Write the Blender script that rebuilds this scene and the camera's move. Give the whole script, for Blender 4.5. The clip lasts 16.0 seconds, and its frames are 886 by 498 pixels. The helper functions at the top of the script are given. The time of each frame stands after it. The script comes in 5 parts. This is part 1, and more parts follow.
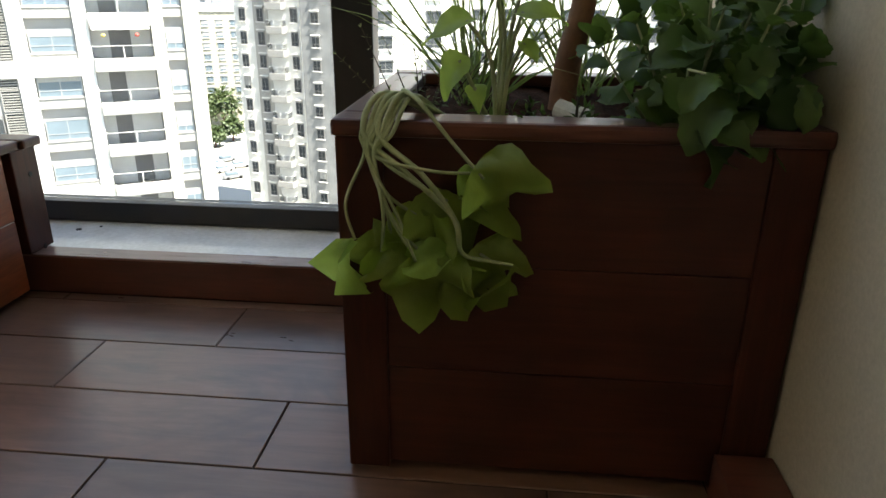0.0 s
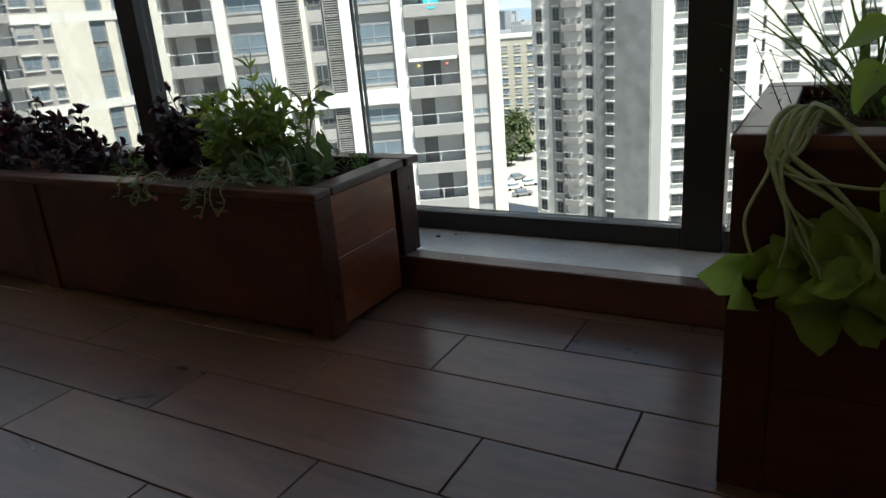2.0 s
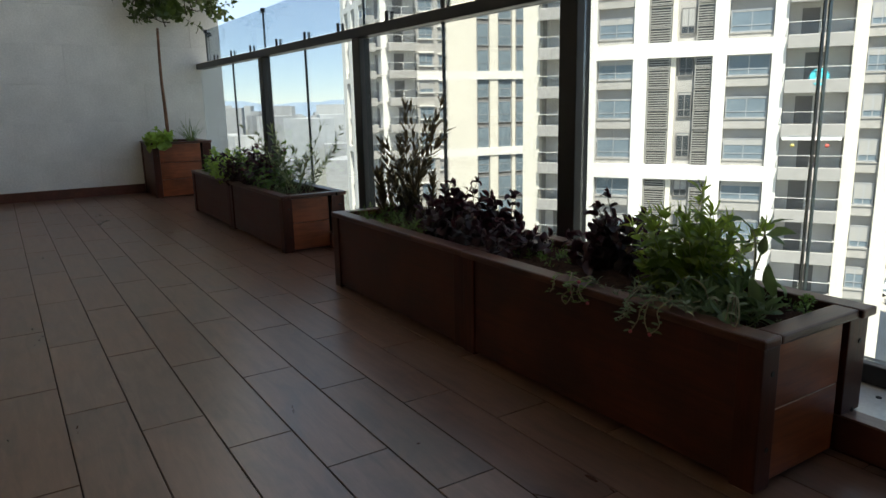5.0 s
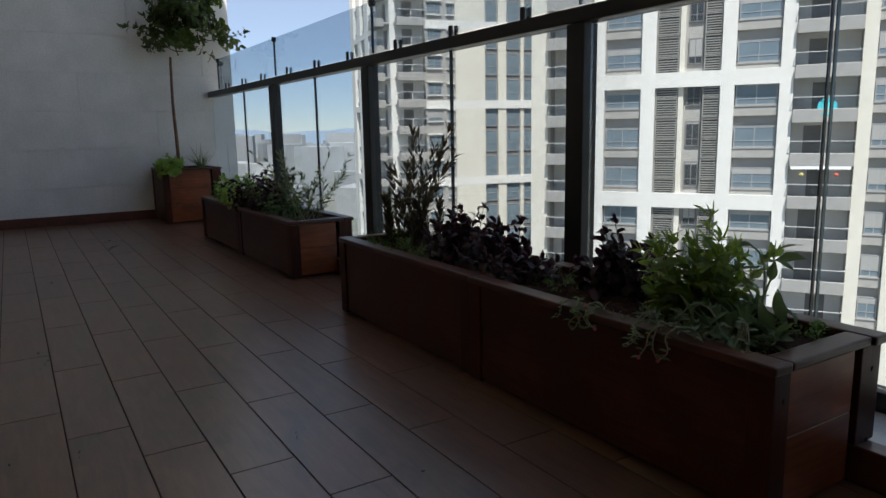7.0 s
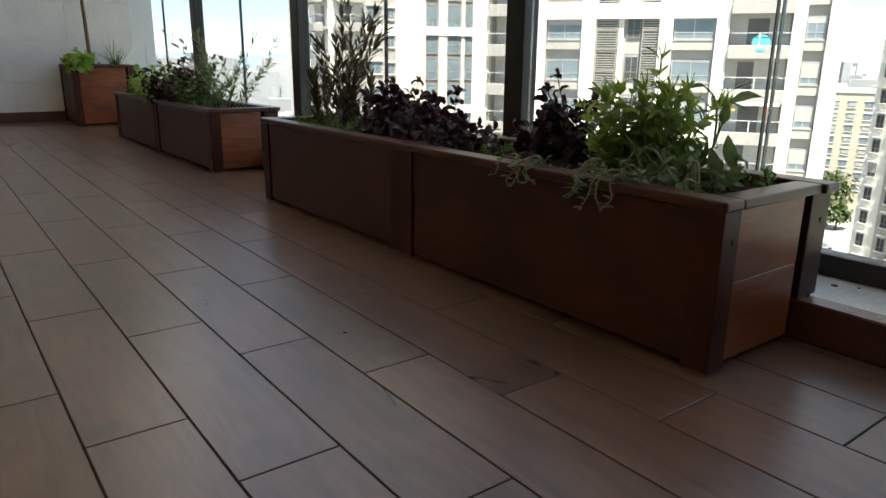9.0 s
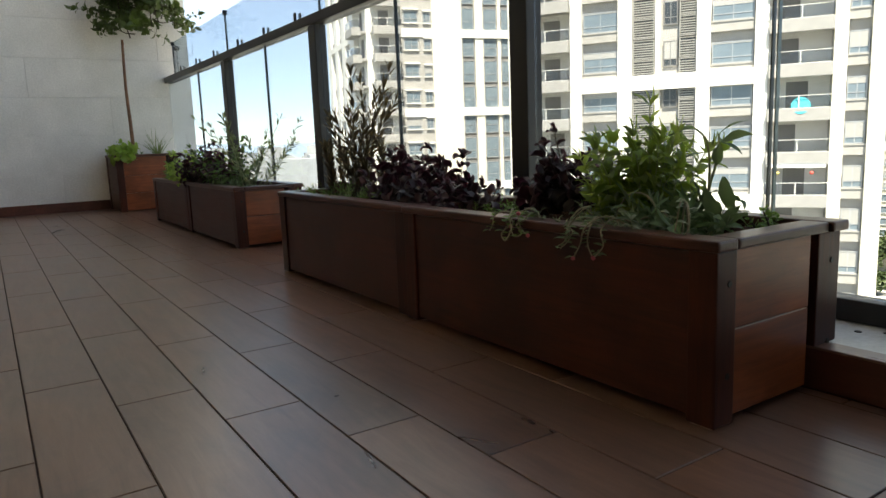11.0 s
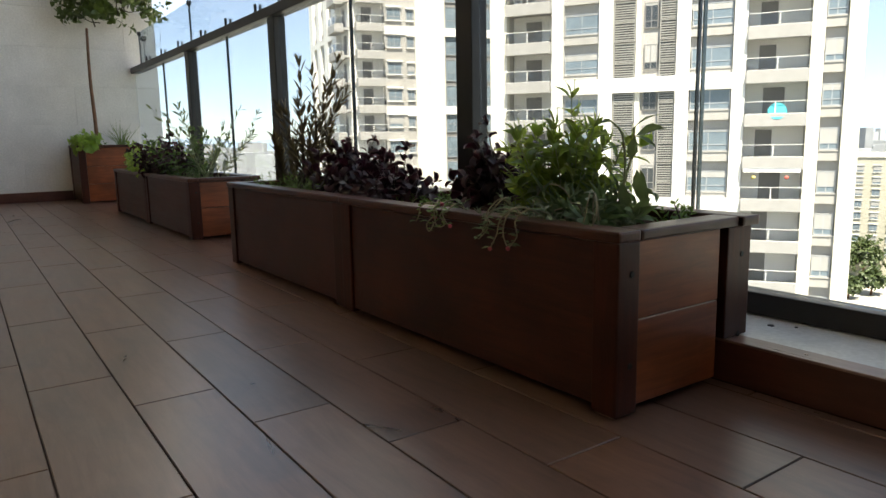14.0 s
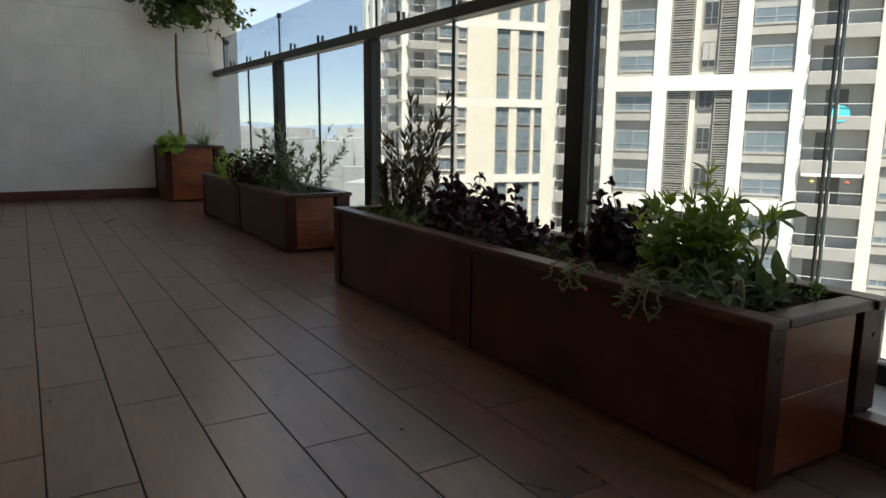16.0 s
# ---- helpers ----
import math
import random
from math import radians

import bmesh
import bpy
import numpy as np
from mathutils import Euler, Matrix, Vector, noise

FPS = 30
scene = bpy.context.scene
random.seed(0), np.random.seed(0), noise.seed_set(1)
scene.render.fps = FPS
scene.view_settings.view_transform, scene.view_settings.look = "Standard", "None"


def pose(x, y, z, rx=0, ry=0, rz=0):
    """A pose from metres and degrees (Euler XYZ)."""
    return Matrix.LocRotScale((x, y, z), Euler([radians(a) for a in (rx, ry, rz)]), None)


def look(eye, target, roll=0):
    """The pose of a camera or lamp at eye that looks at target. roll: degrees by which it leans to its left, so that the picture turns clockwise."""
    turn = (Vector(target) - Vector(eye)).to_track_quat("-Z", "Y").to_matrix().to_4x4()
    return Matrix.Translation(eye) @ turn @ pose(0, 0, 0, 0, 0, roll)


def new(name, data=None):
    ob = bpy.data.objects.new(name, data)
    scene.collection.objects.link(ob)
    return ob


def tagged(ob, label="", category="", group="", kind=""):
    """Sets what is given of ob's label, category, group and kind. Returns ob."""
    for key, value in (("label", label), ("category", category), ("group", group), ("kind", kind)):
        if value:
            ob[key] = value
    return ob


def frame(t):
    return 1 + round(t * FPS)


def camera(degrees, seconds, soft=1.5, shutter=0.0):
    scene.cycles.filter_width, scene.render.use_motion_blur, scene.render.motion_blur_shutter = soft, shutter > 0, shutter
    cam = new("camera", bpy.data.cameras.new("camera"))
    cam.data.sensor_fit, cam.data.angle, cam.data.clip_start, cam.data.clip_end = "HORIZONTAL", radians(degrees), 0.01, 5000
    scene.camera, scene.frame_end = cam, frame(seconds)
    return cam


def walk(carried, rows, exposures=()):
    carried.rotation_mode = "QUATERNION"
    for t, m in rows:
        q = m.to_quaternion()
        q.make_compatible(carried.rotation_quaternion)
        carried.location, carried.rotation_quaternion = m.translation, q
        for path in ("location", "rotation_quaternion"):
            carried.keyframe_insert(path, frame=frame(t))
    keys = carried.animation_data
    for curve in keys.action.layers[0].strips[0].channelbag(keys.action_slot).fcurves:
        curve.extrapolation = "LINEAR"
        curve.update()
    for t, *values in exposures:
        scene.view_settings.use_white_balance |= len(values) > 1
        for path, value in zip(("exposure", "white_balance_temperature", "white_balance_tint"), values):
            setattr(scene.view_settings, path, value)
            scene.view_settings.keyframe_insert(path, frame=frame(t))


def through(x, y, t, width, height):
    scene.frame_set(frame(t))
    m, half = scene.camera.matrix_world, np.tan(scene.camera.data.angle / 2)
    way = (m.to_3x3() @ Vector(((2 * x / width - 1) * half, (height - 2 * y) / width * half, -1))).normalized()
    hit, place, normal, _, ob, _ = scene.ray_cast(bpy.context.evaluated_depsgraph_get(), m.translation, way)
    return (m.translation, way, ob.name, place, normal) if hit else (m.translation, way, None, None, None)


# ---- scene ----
cam = camera(65.6, 16.0)

PATH = [
    (0, (1.002, -0.952, 0.623), (0.824, 0.907, -0.091), 0.5),
    (0.5, (1.023, -0.955, 0.572), (0.883, 0.87, -0.233), 0.7),
    (0.7, (1.02, -0.948, 0.555), (0.87, 0.864, -0.278), 0.6),
    (1, (1.004, -0.951, 0.564), (0.69, 0.862, -0.219), -0.8),
    (1.5, (0.942, -0.994, 0.586), (0.219, 0.722, -0.143), -2.8),
    (2, (0.895, -1.034, 0.634), (-0.055, 0.607, -0.001), -4.8),
    (2.5, (0.863, -1.07, 0.68), (-0.242, 0.462, 0.012), -3.0),
    (3, (0.82, -1.098, 0.7), (-0.42, 0.323, 0.038), -2.4),
    (3.5, (0.785, -1.112, 0.709), (-0.591, 0.197, 0.084), -2.6),
    (4, (0.781, -1.127, 0.724), (-0.709, 0.073, 0.143), -2.4),
    (4.5, (0.739, -1.144, 0.767), (-0.906, -0.092, 0.334), -3.2),
    (5, (0.719, -1.167, 0.776), (-0.929, -0.115, 0.357), -1.2),
    (7.5, (0.716, -1.152, 0.758), (-0.957, -0.102, 0.44), -1.0),
    (8, (0.665, -1.102, 0.676), (-0.907, 0.068, 0.277), 1.9),
    (8.5, (0.636, -1.087, 0.594), (-0.885, 0.088, 0.04), 1.0),
    (11, (0.682, -0.974, 0.504), (-0.969, 0.111, 0.191), -2.2),
    (11.5, (0.71, -0.932, 0.485), (-0.93, 0.169, 0.173), -2.4),
    (12, (0.733, -0.901, 0.485), (-0.956, 0.152, 0.289), -1.0),
    (12.5, (0.748, -0.887, 0.478), (-0.923, 0.168, 0.176), -0.1),
    (13, (0.755, -0.872, 0.474), (-0.878, 0.237, 0.152), -1.0),
    (13.5, (0.756, -0.869, 0.477), (-0.883, 0.238, 0.179), -1.3),
    (14, (0.756, -0.873, 0.482), (-0.863, 0.257, 0.164), -1.1),
    (14.5, (0.779, -0.918, 0.52), (-0.864, 0.163, 0.157), -0.1),
    (15, (0.763, -0.955, 0.571), (-0.864, 0.146, 0.199), -0.6),
    (15.5, (0.733, -1.018, 0.619), (-0.881, 0.096, 0.23), 1.1),
    (16, (0.706, -1.1, 0.654), (-0.976, -0.075, 0.309), 0.6),
]
EXPOSURES = [(0, 2.89, 7550, 12), (0.3, 3.65, 7500, 12), (0.5, 4.55, 7600, 12), (1, 4.75, 7600, 12), (1.3, 3.70, 7650, 12), (1.5, 3.18, 7200, 12),
             (2, 1.70, 7200, 9), (2.5, 1.73, 7400, 9), (3, 1.92, 7550, 10), (3.5, 2.44, 7850, 11), (4, 2.49, 7950, 12), (4.5, 1.97, 7750, 10),
             (5, 1.80, 7550, 9), (7.5, 1.11, 6850, 14), (8, 1.45, 7150, 12), (8.5, 2.38, 7800, 11), (11, 2.34, 8150, 11), (11.5, 2.17, 8050, 11),
             (12, 1.81, 7950, 11), (12.5, 1.82, 7950, 11), (13, 2.18, 8050, 11), (14.5, 2.36, 8250, 13), (15.5, 2.42, 8050, 12), (16, 1.71, 7950, 11)]
walk(cam, [(t, look(eye, target, roll)) for t, eye, target, roll in PATH], EXPOSURES)

# ---- light ----
world = bpy.data.worlds.new("sky")
scene.world = world
world.use_nodes = True
_wt = world.node_tree
_sky = _wt.nodes.new("ShaderNodeTexSky")
_sky.sky_type = "NISHITA"
_sky.sun_disc = False
_sky.sun_elevation = radians(62)
_sky.sun_rotation = radians(122)
_sky.air_density = 1.0
_sky.dust_density = 0.0
_sky.ozone_density = 4.0
_sky.altitude = 3000
_bg = _wt.nodes["Background"]
_bg.inputs["Strength"].default_value = 0.105
# thin summer haze evens out the clear sky
_haze = _wt.nodes.new("ShaderNodeMix")
_haze.data_type = "RGBA"
_haze.inputs[0].default_value = 0.6
_haze.inputs[7].default_value = (1.75, 2.15, 2.65, 1)
_wt.links.new(_sky.outputs[0], _haze.inputs[6])
_wt.links.new(_haze.outputs[2], _bg.inputs[0])

sun_data = bpy.data.lights.new("sun", "SUN")
sun_data.energy = 4.0
sun_data.angle = radians(0.6)
sun_data.color = (1.0, 0.965, 0.91)
sun_ob = new("sun", sun_data)
SUN_DIR = Vector((math.sin(radians(122)) * math.cos(radians(62)), math.cos(radians(122)) * math.cos(radians(62)), math.sin(radians(62))))
sun_ob.matrix_world = look(SUN_DIR * 50, (0, 0, 0))


# ---- materials ----
def node_mat(name):
    m = bpy.data.materials.new(name)
    m.use_nodes = True
    nt = m.node_tree
    return m, nt, nt.nodes["Principled BSDF"]


def add(nt, kind, **kw):
    n = nt.nodes.new(kind)
    for k, v in kw.items():
        if k in n.inputs:
            n.inputs[k].default_value = v
    return n


def coords(nt, scale=(1, 1, 1), kind="Object", jitter=False):
    tc = nt.nodes.new("ShaderNodeTexCoord")
    mp = nt.nodes.new("ShaderNodeMapping")
    mp.inputs["Scale"].default_value = scale
    nt.links.new(tc.outputs[kind], mp.inputs["Vector"])
    if jitter:
        oi = nt.nodes.new("ShaderNodeObjectInfo")
        mul = nt.nodes.new("ShaderNodeMath")
        mul.operation = "MULTIPLY"
        mul.inputs[1].default_value = 37.0
        nt.links.new(oi.outputs["Random"], mul.inputs[0])
        nt.links.new(mul.outputs[0], mp.inputs["Location"])
    return mp.outputs[0]


def ramp(nt, fac, stops):
    r = nt.nodes.new("ShaderNodeValToRGB")
    el = r.color_ramp.elements
    while len(el) < len(stops):
        el.new(0.5)
    for e, (p, c) in zip(el, stops):
        e.position, e.color = p, (*c, 1)
    nt.links.new(fac, r.inputs[0])
    return r.outputs[0]


def mix(nt, fac, a, b, mode="MIX"):
    n = nt.nodes.new("ShaderNodeMix")
    n.data_type, n.blend_type = "RGBA", mode
    ins = [s for s in n.inputs if s.enabled]
    for s, val in zip(ins, (fac, a, b)):
        if hasattr(val, "is_output"):
            nt.links.new(val, s)
        elif isinstance(val, (int, float)):
            s.default_value = val
        else:
            s.default_value = (*val, 1)
    return [o for o in n.outputs if o.enabled][0]


def noise_tex(nt, vec, scale, detail=4, rough=0.6, dist=0.0):
    n = nt.nodes.new("ShaderNodeTexNoise")
    n.inputs["Scale"].default_value = scale
    n.inputs["Detail"].default_value = detail
    n.inputs["Roughness"].default_value = rough
    n.inputs["Distortion"].default_value = dist
    nt.links.new(vec, n.inputs["Vector"])
    return n.outputs[0]


def bump(nt, p, height, strength=0.2, dist=0.002):
    b = nt.nodes.new("ShaderNodeBump")
    b.inputs["Strength"].default_value = strength
    b.inputs["Distance"].default_value = dist
    nt.links.new(height, b.inputs["Height"])
    nt.links.new(b.outputs[0], p.inputs["Normal"])


def rough_range(nt, p, fac, lo, hi):
    r = nt.nodes.new("ShaderNodeMapRange")
    r.inputs["To Min"].default_value, r.inputs["To Max"].default_value = lo, hi
    nt.links.new(fac, r.inputs["Value"])
    nt.links.new(r.outputs[0], p.inputs["Roughness"])


def stained_wood(name, dark, light, along=(1, 14, 14), rough=(0.3, 0.5), spec=0.3):
    """Red-brown stained boards: long grain, knots and worn patches."""
    m, nt, p = node_mat(name)
    v = coords(nt, along, jitter=True)
    grain = noise_tex(nt, v, 5.0, 6, 0.65, 0.6)
    blot = noise_tex(nt, coords(nt, (1, 1, 1), jitter=True), 6.0, 3, 0.5)
    c = ramp(nt, grain, [(0.3, dark), (0.7, light)])
    worn = ramp(nt, blot, [(0.4, (0.55, 0.55, 0.55)), (0.72, (1.25, 1.2, 1.15))])
    c = mix(nt, 0.7, c, worn, "MULTIPLY")
    nt.links.new(c, p.inputs["Base Color"])
    rough_range(nt, p, grain, *rough)
    p.inputs["Specular IOR Level"].default_value = spec
    bump(nt, p, grain, 0.25, 0.0015)
    return m


def plain(name, a, b, scale, rough=0.6, metal=0.0, bumps=0.1, fine=None, dist=0.002, island=0.0):
    """A surface with soft stains at one scale and grain at another."""
    m, nt, p = node_mat(name)
    v = coords(nt)
    big = noise_tex(nt, v, scale, 4, 0.6)
    small = noise_tex(nt, v, fine or scale * 14, 3, 0.6)
    c = ramp(nt, big, [(0.3, a), (0.7, b)])
    c = mix(nt, 0.35, c, ramp(nt, small, [(0.3, (0.75, 0.75, 0.75)), (0.7, (1.2, 1.2, 1.2))]), "MULTIPLY")
    if island:
        geo = nt.nodes.new("ShaderNodeNewGeometry")
        c = mix(nt, island, c, ramp(nt, geo.outputs["Random Per Island"], [(0.0, (0.55, 0.55, 0.55)), (1.0, (1.35, 1.35, 1.3))]), "MULTIPLY")
    nt.links.new(c, p.inputs["Base Color"])
    p.inputs["Metallic"].default_value = metal
    rough_range(nt, p, small, max(0.02, rough - 0.08), min(1, rough + 0.08))
    bump(nt, p, small, bumps, dist)
    return m


def leaf_mat(name, a, b, under, through=0.35, rough=0.45):
    """Leaf: uneven green, lets some light through."""
    m, nt, p = node_mat(name)
    geo = nt.nodes.new("ShaderNodeNewGeometry")
    n1 = noise_tex(nt, coords(nt), 45, 3)
    c = mix(nt, geo.outputs["Random Per Island"], a, b)
    c = mix(nt, 0.5, c, ramp(nt, n1, [(0.3, (0.6, 0.6, 0.6)), (0.7, (1.3, 1.3, 1.2))]), "MULTIPLY")
    nt.links.new(c, p.inputs["Base Color"])
    p.inputs["Roughness"].default_value = rough
    bump(nt, p, n1, 0.2, 0.001)
    tr = nt.nodes.new("ShaderNodeBsdfTranslucent")
    tr.inputs[0].default_value = (*under, 1)
    mx = nt.nodes.new("ShaderNodeMixShader")
    mx.inputs[0].default_value = through
    out = nt.nodes["Material Output"]
    nt.links.new(p.outputs[0], mx.inputs[1])
    nt.links.new(tr.outputs[0], mx.inputs[2])
    nt.links.new(mx.outputs[0], out.inputs[0])
    return m


def clear_glass(name, tint, strength=1.0):
    m = bpy.data.materials.new(name)
    m.use_nodes = True
    nt = m.node_tree
    nt.nodes.remove(nt.nodes["Principled BSDF"])
    tr = nt.nodes.new("ShaderNodeBsdfTransparent")
    tr.inputs[0].default_value = (*tint, 1)
    gl = nt.nodes.new("ShaderNodeBsdfGlossy")
    gl.inputs["Roughness"].default_value = 0.02
    fr = nt.nodes.new("ShaderNodeFresnel")
    fr.inputs[0].default_value = 1.45
    mu = nt.nodes.new("ShaderNodeMath")
    mu.operation = "MULTIPLY"
    mu.inputs[1].default_value = strength
    mx = nt.nodes.new("ShaderNodeMixShader")
    nt.links.new(fr.outputs[0], mu.inputs[0])
    nt.links.new(mu.outputs[0], mx.inputs[0])
    nt.links.new(tr.outputs[0], mx.inputs[1])
    nt.links.new(gl.outputs[0], mx.inputs[2])
    nt.links.new(mx.outputs[0], nt.nodes["Material Output"].inputs[0])
    return m


def plank_mat():
    """Wood-look porcelain plank: grey-brown, long streaks, some planks redder."""
    m, nt, p = node_mat("porcelain_plank")
    v = coords(nt, (1.2, 9, 9), jitter=True)
    streak = noise_tex(nt, v, 4.0, 7, 0.62, 0.8)
    fine = noise_tex(nt, coords(nt, (4, 60, 60), jitter=True), 6, 3, 0.6)
    patch = noise_tex(nt, coords(nt, (1, 1.6, 1), jitter=True), 4.2, 4, 0.62, 0.7)
    c = ramp(nt, streak, [(0.22, (0.104, 0.052, 0.033)), (0.5, (0.16, 0.085, 0.056)), (0.78, (0.208, 0.119, 0.083))])
    oi = nt.nodes.new("ShaderNodeObjectInfo")
    tone = ramp(nt, oi.outputs["Random"], [(0.0, (0.82, 0.83, 0.85)), (0.3, (1.0, 1.01, 1.03)), (0.55, (1.03, 0.98, 0.95)), (0.75, (0.88, 0.83, 0.8)), (1.0, (1.17, 1.07, 1.0))])
    c = mix(nt, 1.0, c, tone, "MULTIPLY")
    c = mix(nt, 0.55, c, ramp(nt, patch, [(0.34, (0.42, 0.44, 0.48)), (0.5, (0.95, 0.94, 0.93)), (0.68, (1.25, 1.2, 1.14))]), "MULTIPLY")
    c = mix(nt, 0.2, c, ramp(nt, fine, [(0.3, (0.7, 0.7, 0.7)), (0.7, (1.2, 1.2, 1.2))]), "MULTIPLY")
    nt.links.new(c, p.inputs["Base Color"])
    p.inputs["Specular IOR Level"].default_value = 0.9
    rough_range(nt, p, patch, 0.24, 0.36)
    bump(nt, p, fine, 0.07, 0.001)
    return m


M_PLANK = plank_mat()
M_GROUT = plain("grout", (0.048, 0.033, 0.026), (0.08, 0.057, 0.046), 9, 0.9)
M_GROUT.node_tree.nodes["Principled BSDF"].inputs["Specular IOR Level"].default_value = 0.1
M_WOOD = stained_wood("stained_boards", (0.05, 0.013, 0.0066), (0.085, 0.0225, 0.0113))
M_WOODV = stained_wood("stained_posts", (0.046, 0.0125, 0.007), (0.088, 0.024, 0.0125), (14, 14, 1), (0.35, 0.5), 0.22)
M_CAP = stained_wood("weathered_cap", (0.06, 0.02, 0.013), (0.14, 0.055, 0.037), (1, 14, 14), (0.25, 0.4))
M_CAPY = stained_wood("weathered_cap_cross", (0.06, 0.02, 0.013), (0.14, 0.055, 0.037), (14, 1, 14), (0.25, 0.4))
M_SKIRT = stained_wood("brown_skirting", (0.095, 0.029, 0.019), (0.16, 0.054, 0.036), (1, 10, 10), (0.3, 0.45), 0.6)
# lighter than the skirting: skylight on the fascia's top painted into the colour
M_TRIM_LIT = stained_wood("skylit_edge_strip", (0.15, 0.08, 0.062), (0.34, 0.22, 0.185), (1, 10, 10), (0.22, 0.36), 0.6)
M_METAL = plain("bronze_aluminium", (0.026, 0.024, 0.023), (0.036, 0.033, 0.031), 3, 0.42, 0.3, 0.03)
M_CLAMP = plain("black_clamp", (0.01, 0.01, 0.011), (0.02, 0.02, 0.021), 8, 0.4, 0.3, 0.03)
M_SEAM = plain("dark_sealant", (0.012, 0.016, 0.018), (0.02, 0.026, 0.028), 8, 0.3, 0.0, 0.02)
M_EDGE = plain("green_glass_edge", (0.12, 0.17, 0.17), (0.2, 0.26, 0.26), 8, 0.2, 0.0, 0.02)
M_SILL = plain("white_marble_sill", (0.66, 0.66, 0.64), (0.82, 0.82, 0.8), 7, 0.2, 0.0, 0.03)
M_PAINT = plain("cream_paint", (0.45, 0.39, 0.28), (0.53, 0.465, 0.345), 3, 0.75, 0.0, 0.12, 160)
M_STONE = plain("white_limestone", (0.69, 0.68, 0.65), (0.8, 0.785, 0.755), 4, 0.7, 0.0, 0.12, 70)
M_CEIL = plain("added_ceiling_white", (0.7, 0.69, 0.66), (0.76, 0.75, 0.72), 2, 0.9)
M_SOIL = plain("dark_soil", (0.022, 0.011, 0.007), (0.085, 0.042, 0.028), 40, 0.97, 0.0, 0.9, 160, 0.01)
M_SOIL.node_tree.nodes["Principled BSDF"].inputs["Specular IOR Level"].default_value = 0.08
M_SCREW = plain("screw_head", (0.015, 0.013, 0.012), (0.04, 0.035, 0.03), 60, 0.5, 0.7)
M_RAW = plain("raw_wood_edge", (0.42, 0.3, 0.24), (0.55, 0.42, 0.35), 30, 0.7)
M_GLASS = clear_glass("clear_glass", (0.79, 0.835, 0.86), 0.2)
M_GLASSU = clear_glass("tinted_glass", (0.79, 0.85, 0.89), 0.3)
M_PVC = plain("white_plastic_tube", (0.55, 0.53, 0.48), (0.7, 0.68, 0.62), 20, 0.5)

# tower materials
M_TWHITE = plain("tower_white_stone", (0.7, 0.68, 0.64), (0.78, 0.76, 0.72), 0.12, 0.8, 0.0, 0.1, 2.5, 0.01)
M_TCREAM = plain("tower_cream_stone", (0.66, 0.62, 0.54), (0.74, 0.7, 0.61), 0.12, 0.8, 0.0, 0.1, 2.5, 0.01)
M_TGREY = plain("tower_grey_panel", (0.35, 0.335, 0.31), (0.42, 0.4, 0.375), 0.2, 0.7, 0.0, 0.05, 3)
M_TPANED = plain("dark_tower_pane", (0.03, 0.035, 0.04), (0.07, 0.08, 0.085), 0.3, 0.15, 0.0, 0.0)
M_TMID = plain("tower_mid_grey", (0.2, 0.2, 0.198), (0.33, 0.33, 0.325), 0.5, 0.7, 0.0, 0.05, 3)
M_TLOUV = plain("tower_louvre", (0.27, 0.26, 0.24), (0.34, 0.325, 0.3), 0.3, 0.5)
M_TDARK = plain("tower_dark_recess", (0.15, 0.145, 0.14), (0.23, 0.22, 0.21), 0.4, 0.6)
M_TFRAME = plain("tower_frame", (0.35, 0.36, 0.37), (0.45, 0.46, 0.47), 1, 0.4, 0.4)
# pale blue base colour holds part of the sky's reflection in dark glass
M_TPANE = plain("sky_tinted_pane", (0.12, 0.16, 0.19), (0.22, 0.28, 0.32), 0.3, 0.1, 0.0, 0.0)
M_TBALC = plain("tower_balcony_stone", (0.31, 0.3, 0.285), (0.38, 0.365, 0.345), 0.2, 0.75, 0.0, 0.05, 3)
M_TSHUT = plain("tower_shutter", (0.34, 0.335, 0.32), (0.41, 0.4, 0.385), 0.3, 0.6)
M_TBAL = clear_glass("balustrade_glass", (0.93, 0.94, 0.94), 0.7)
M_TYELL = plain("tower_yellow_stone", (0.4, 0.375, 0.3), (0.48, 0.45, 0.37), 0.2, 0.8)


# ---- mesh helpers ----
def box(bm, x0, y0, z0, x1, y1, z1, bev=0.0, mi=0):
    m = Matrix.LocRotScale(((x0 + x1) / 2, (y0 + y1) / 2, (z0 + z1) / 2), None, (abs(x1 - x0), abs(y1 - y0), abs(z1 - z0)))
    r = bmesh.ops.create_cube(bm, size=1, matrix=m)
    vs = r["verts"]
    fs = {f for v in vs for f in v.link_faces}
    if bev:
        es = list({e for v in vs for e in v.link_edges})
        rr = bmesh.ops.bevel(bm, geom=es, offset=bev, segments=2, affect="EDGES", profile=0.6)
        fs = set(rr["faces"]) | {f for f in fs if f.is_valid}
    for f in fs:
        if f.is_valid:
            f.material_index = mi
    return bm


def boxes(items, bev=0.0):
    bm = bmesh.new()
    for it in items:
        box(bm, *it, bev)
    return bm


def to_mesh(name, bm, mats, smooth=False):
    me = bpy.data.meshes.new(name)
    bm.to_mesh(me)
    bm.free()
    for m in mats if isinstance(mats, (list, tuple)) else [mats]:
        me.materials.append(m)
    if smooth:
        for f in me.polygons:
            f.use_smooth = True
    return me


def part(name, bm, material, parent=None, label="", smooth=False, at=None):
    """Links a bmesh as one mesh object under a thing or a part."""
    ob = new(name, to_mesh(name, bm, material, smooth))
    if parent is not None:
        ob.parent = parent
    if at is not None:
        ob.location = at
    if label:
        ob["label"] = label
    return ob


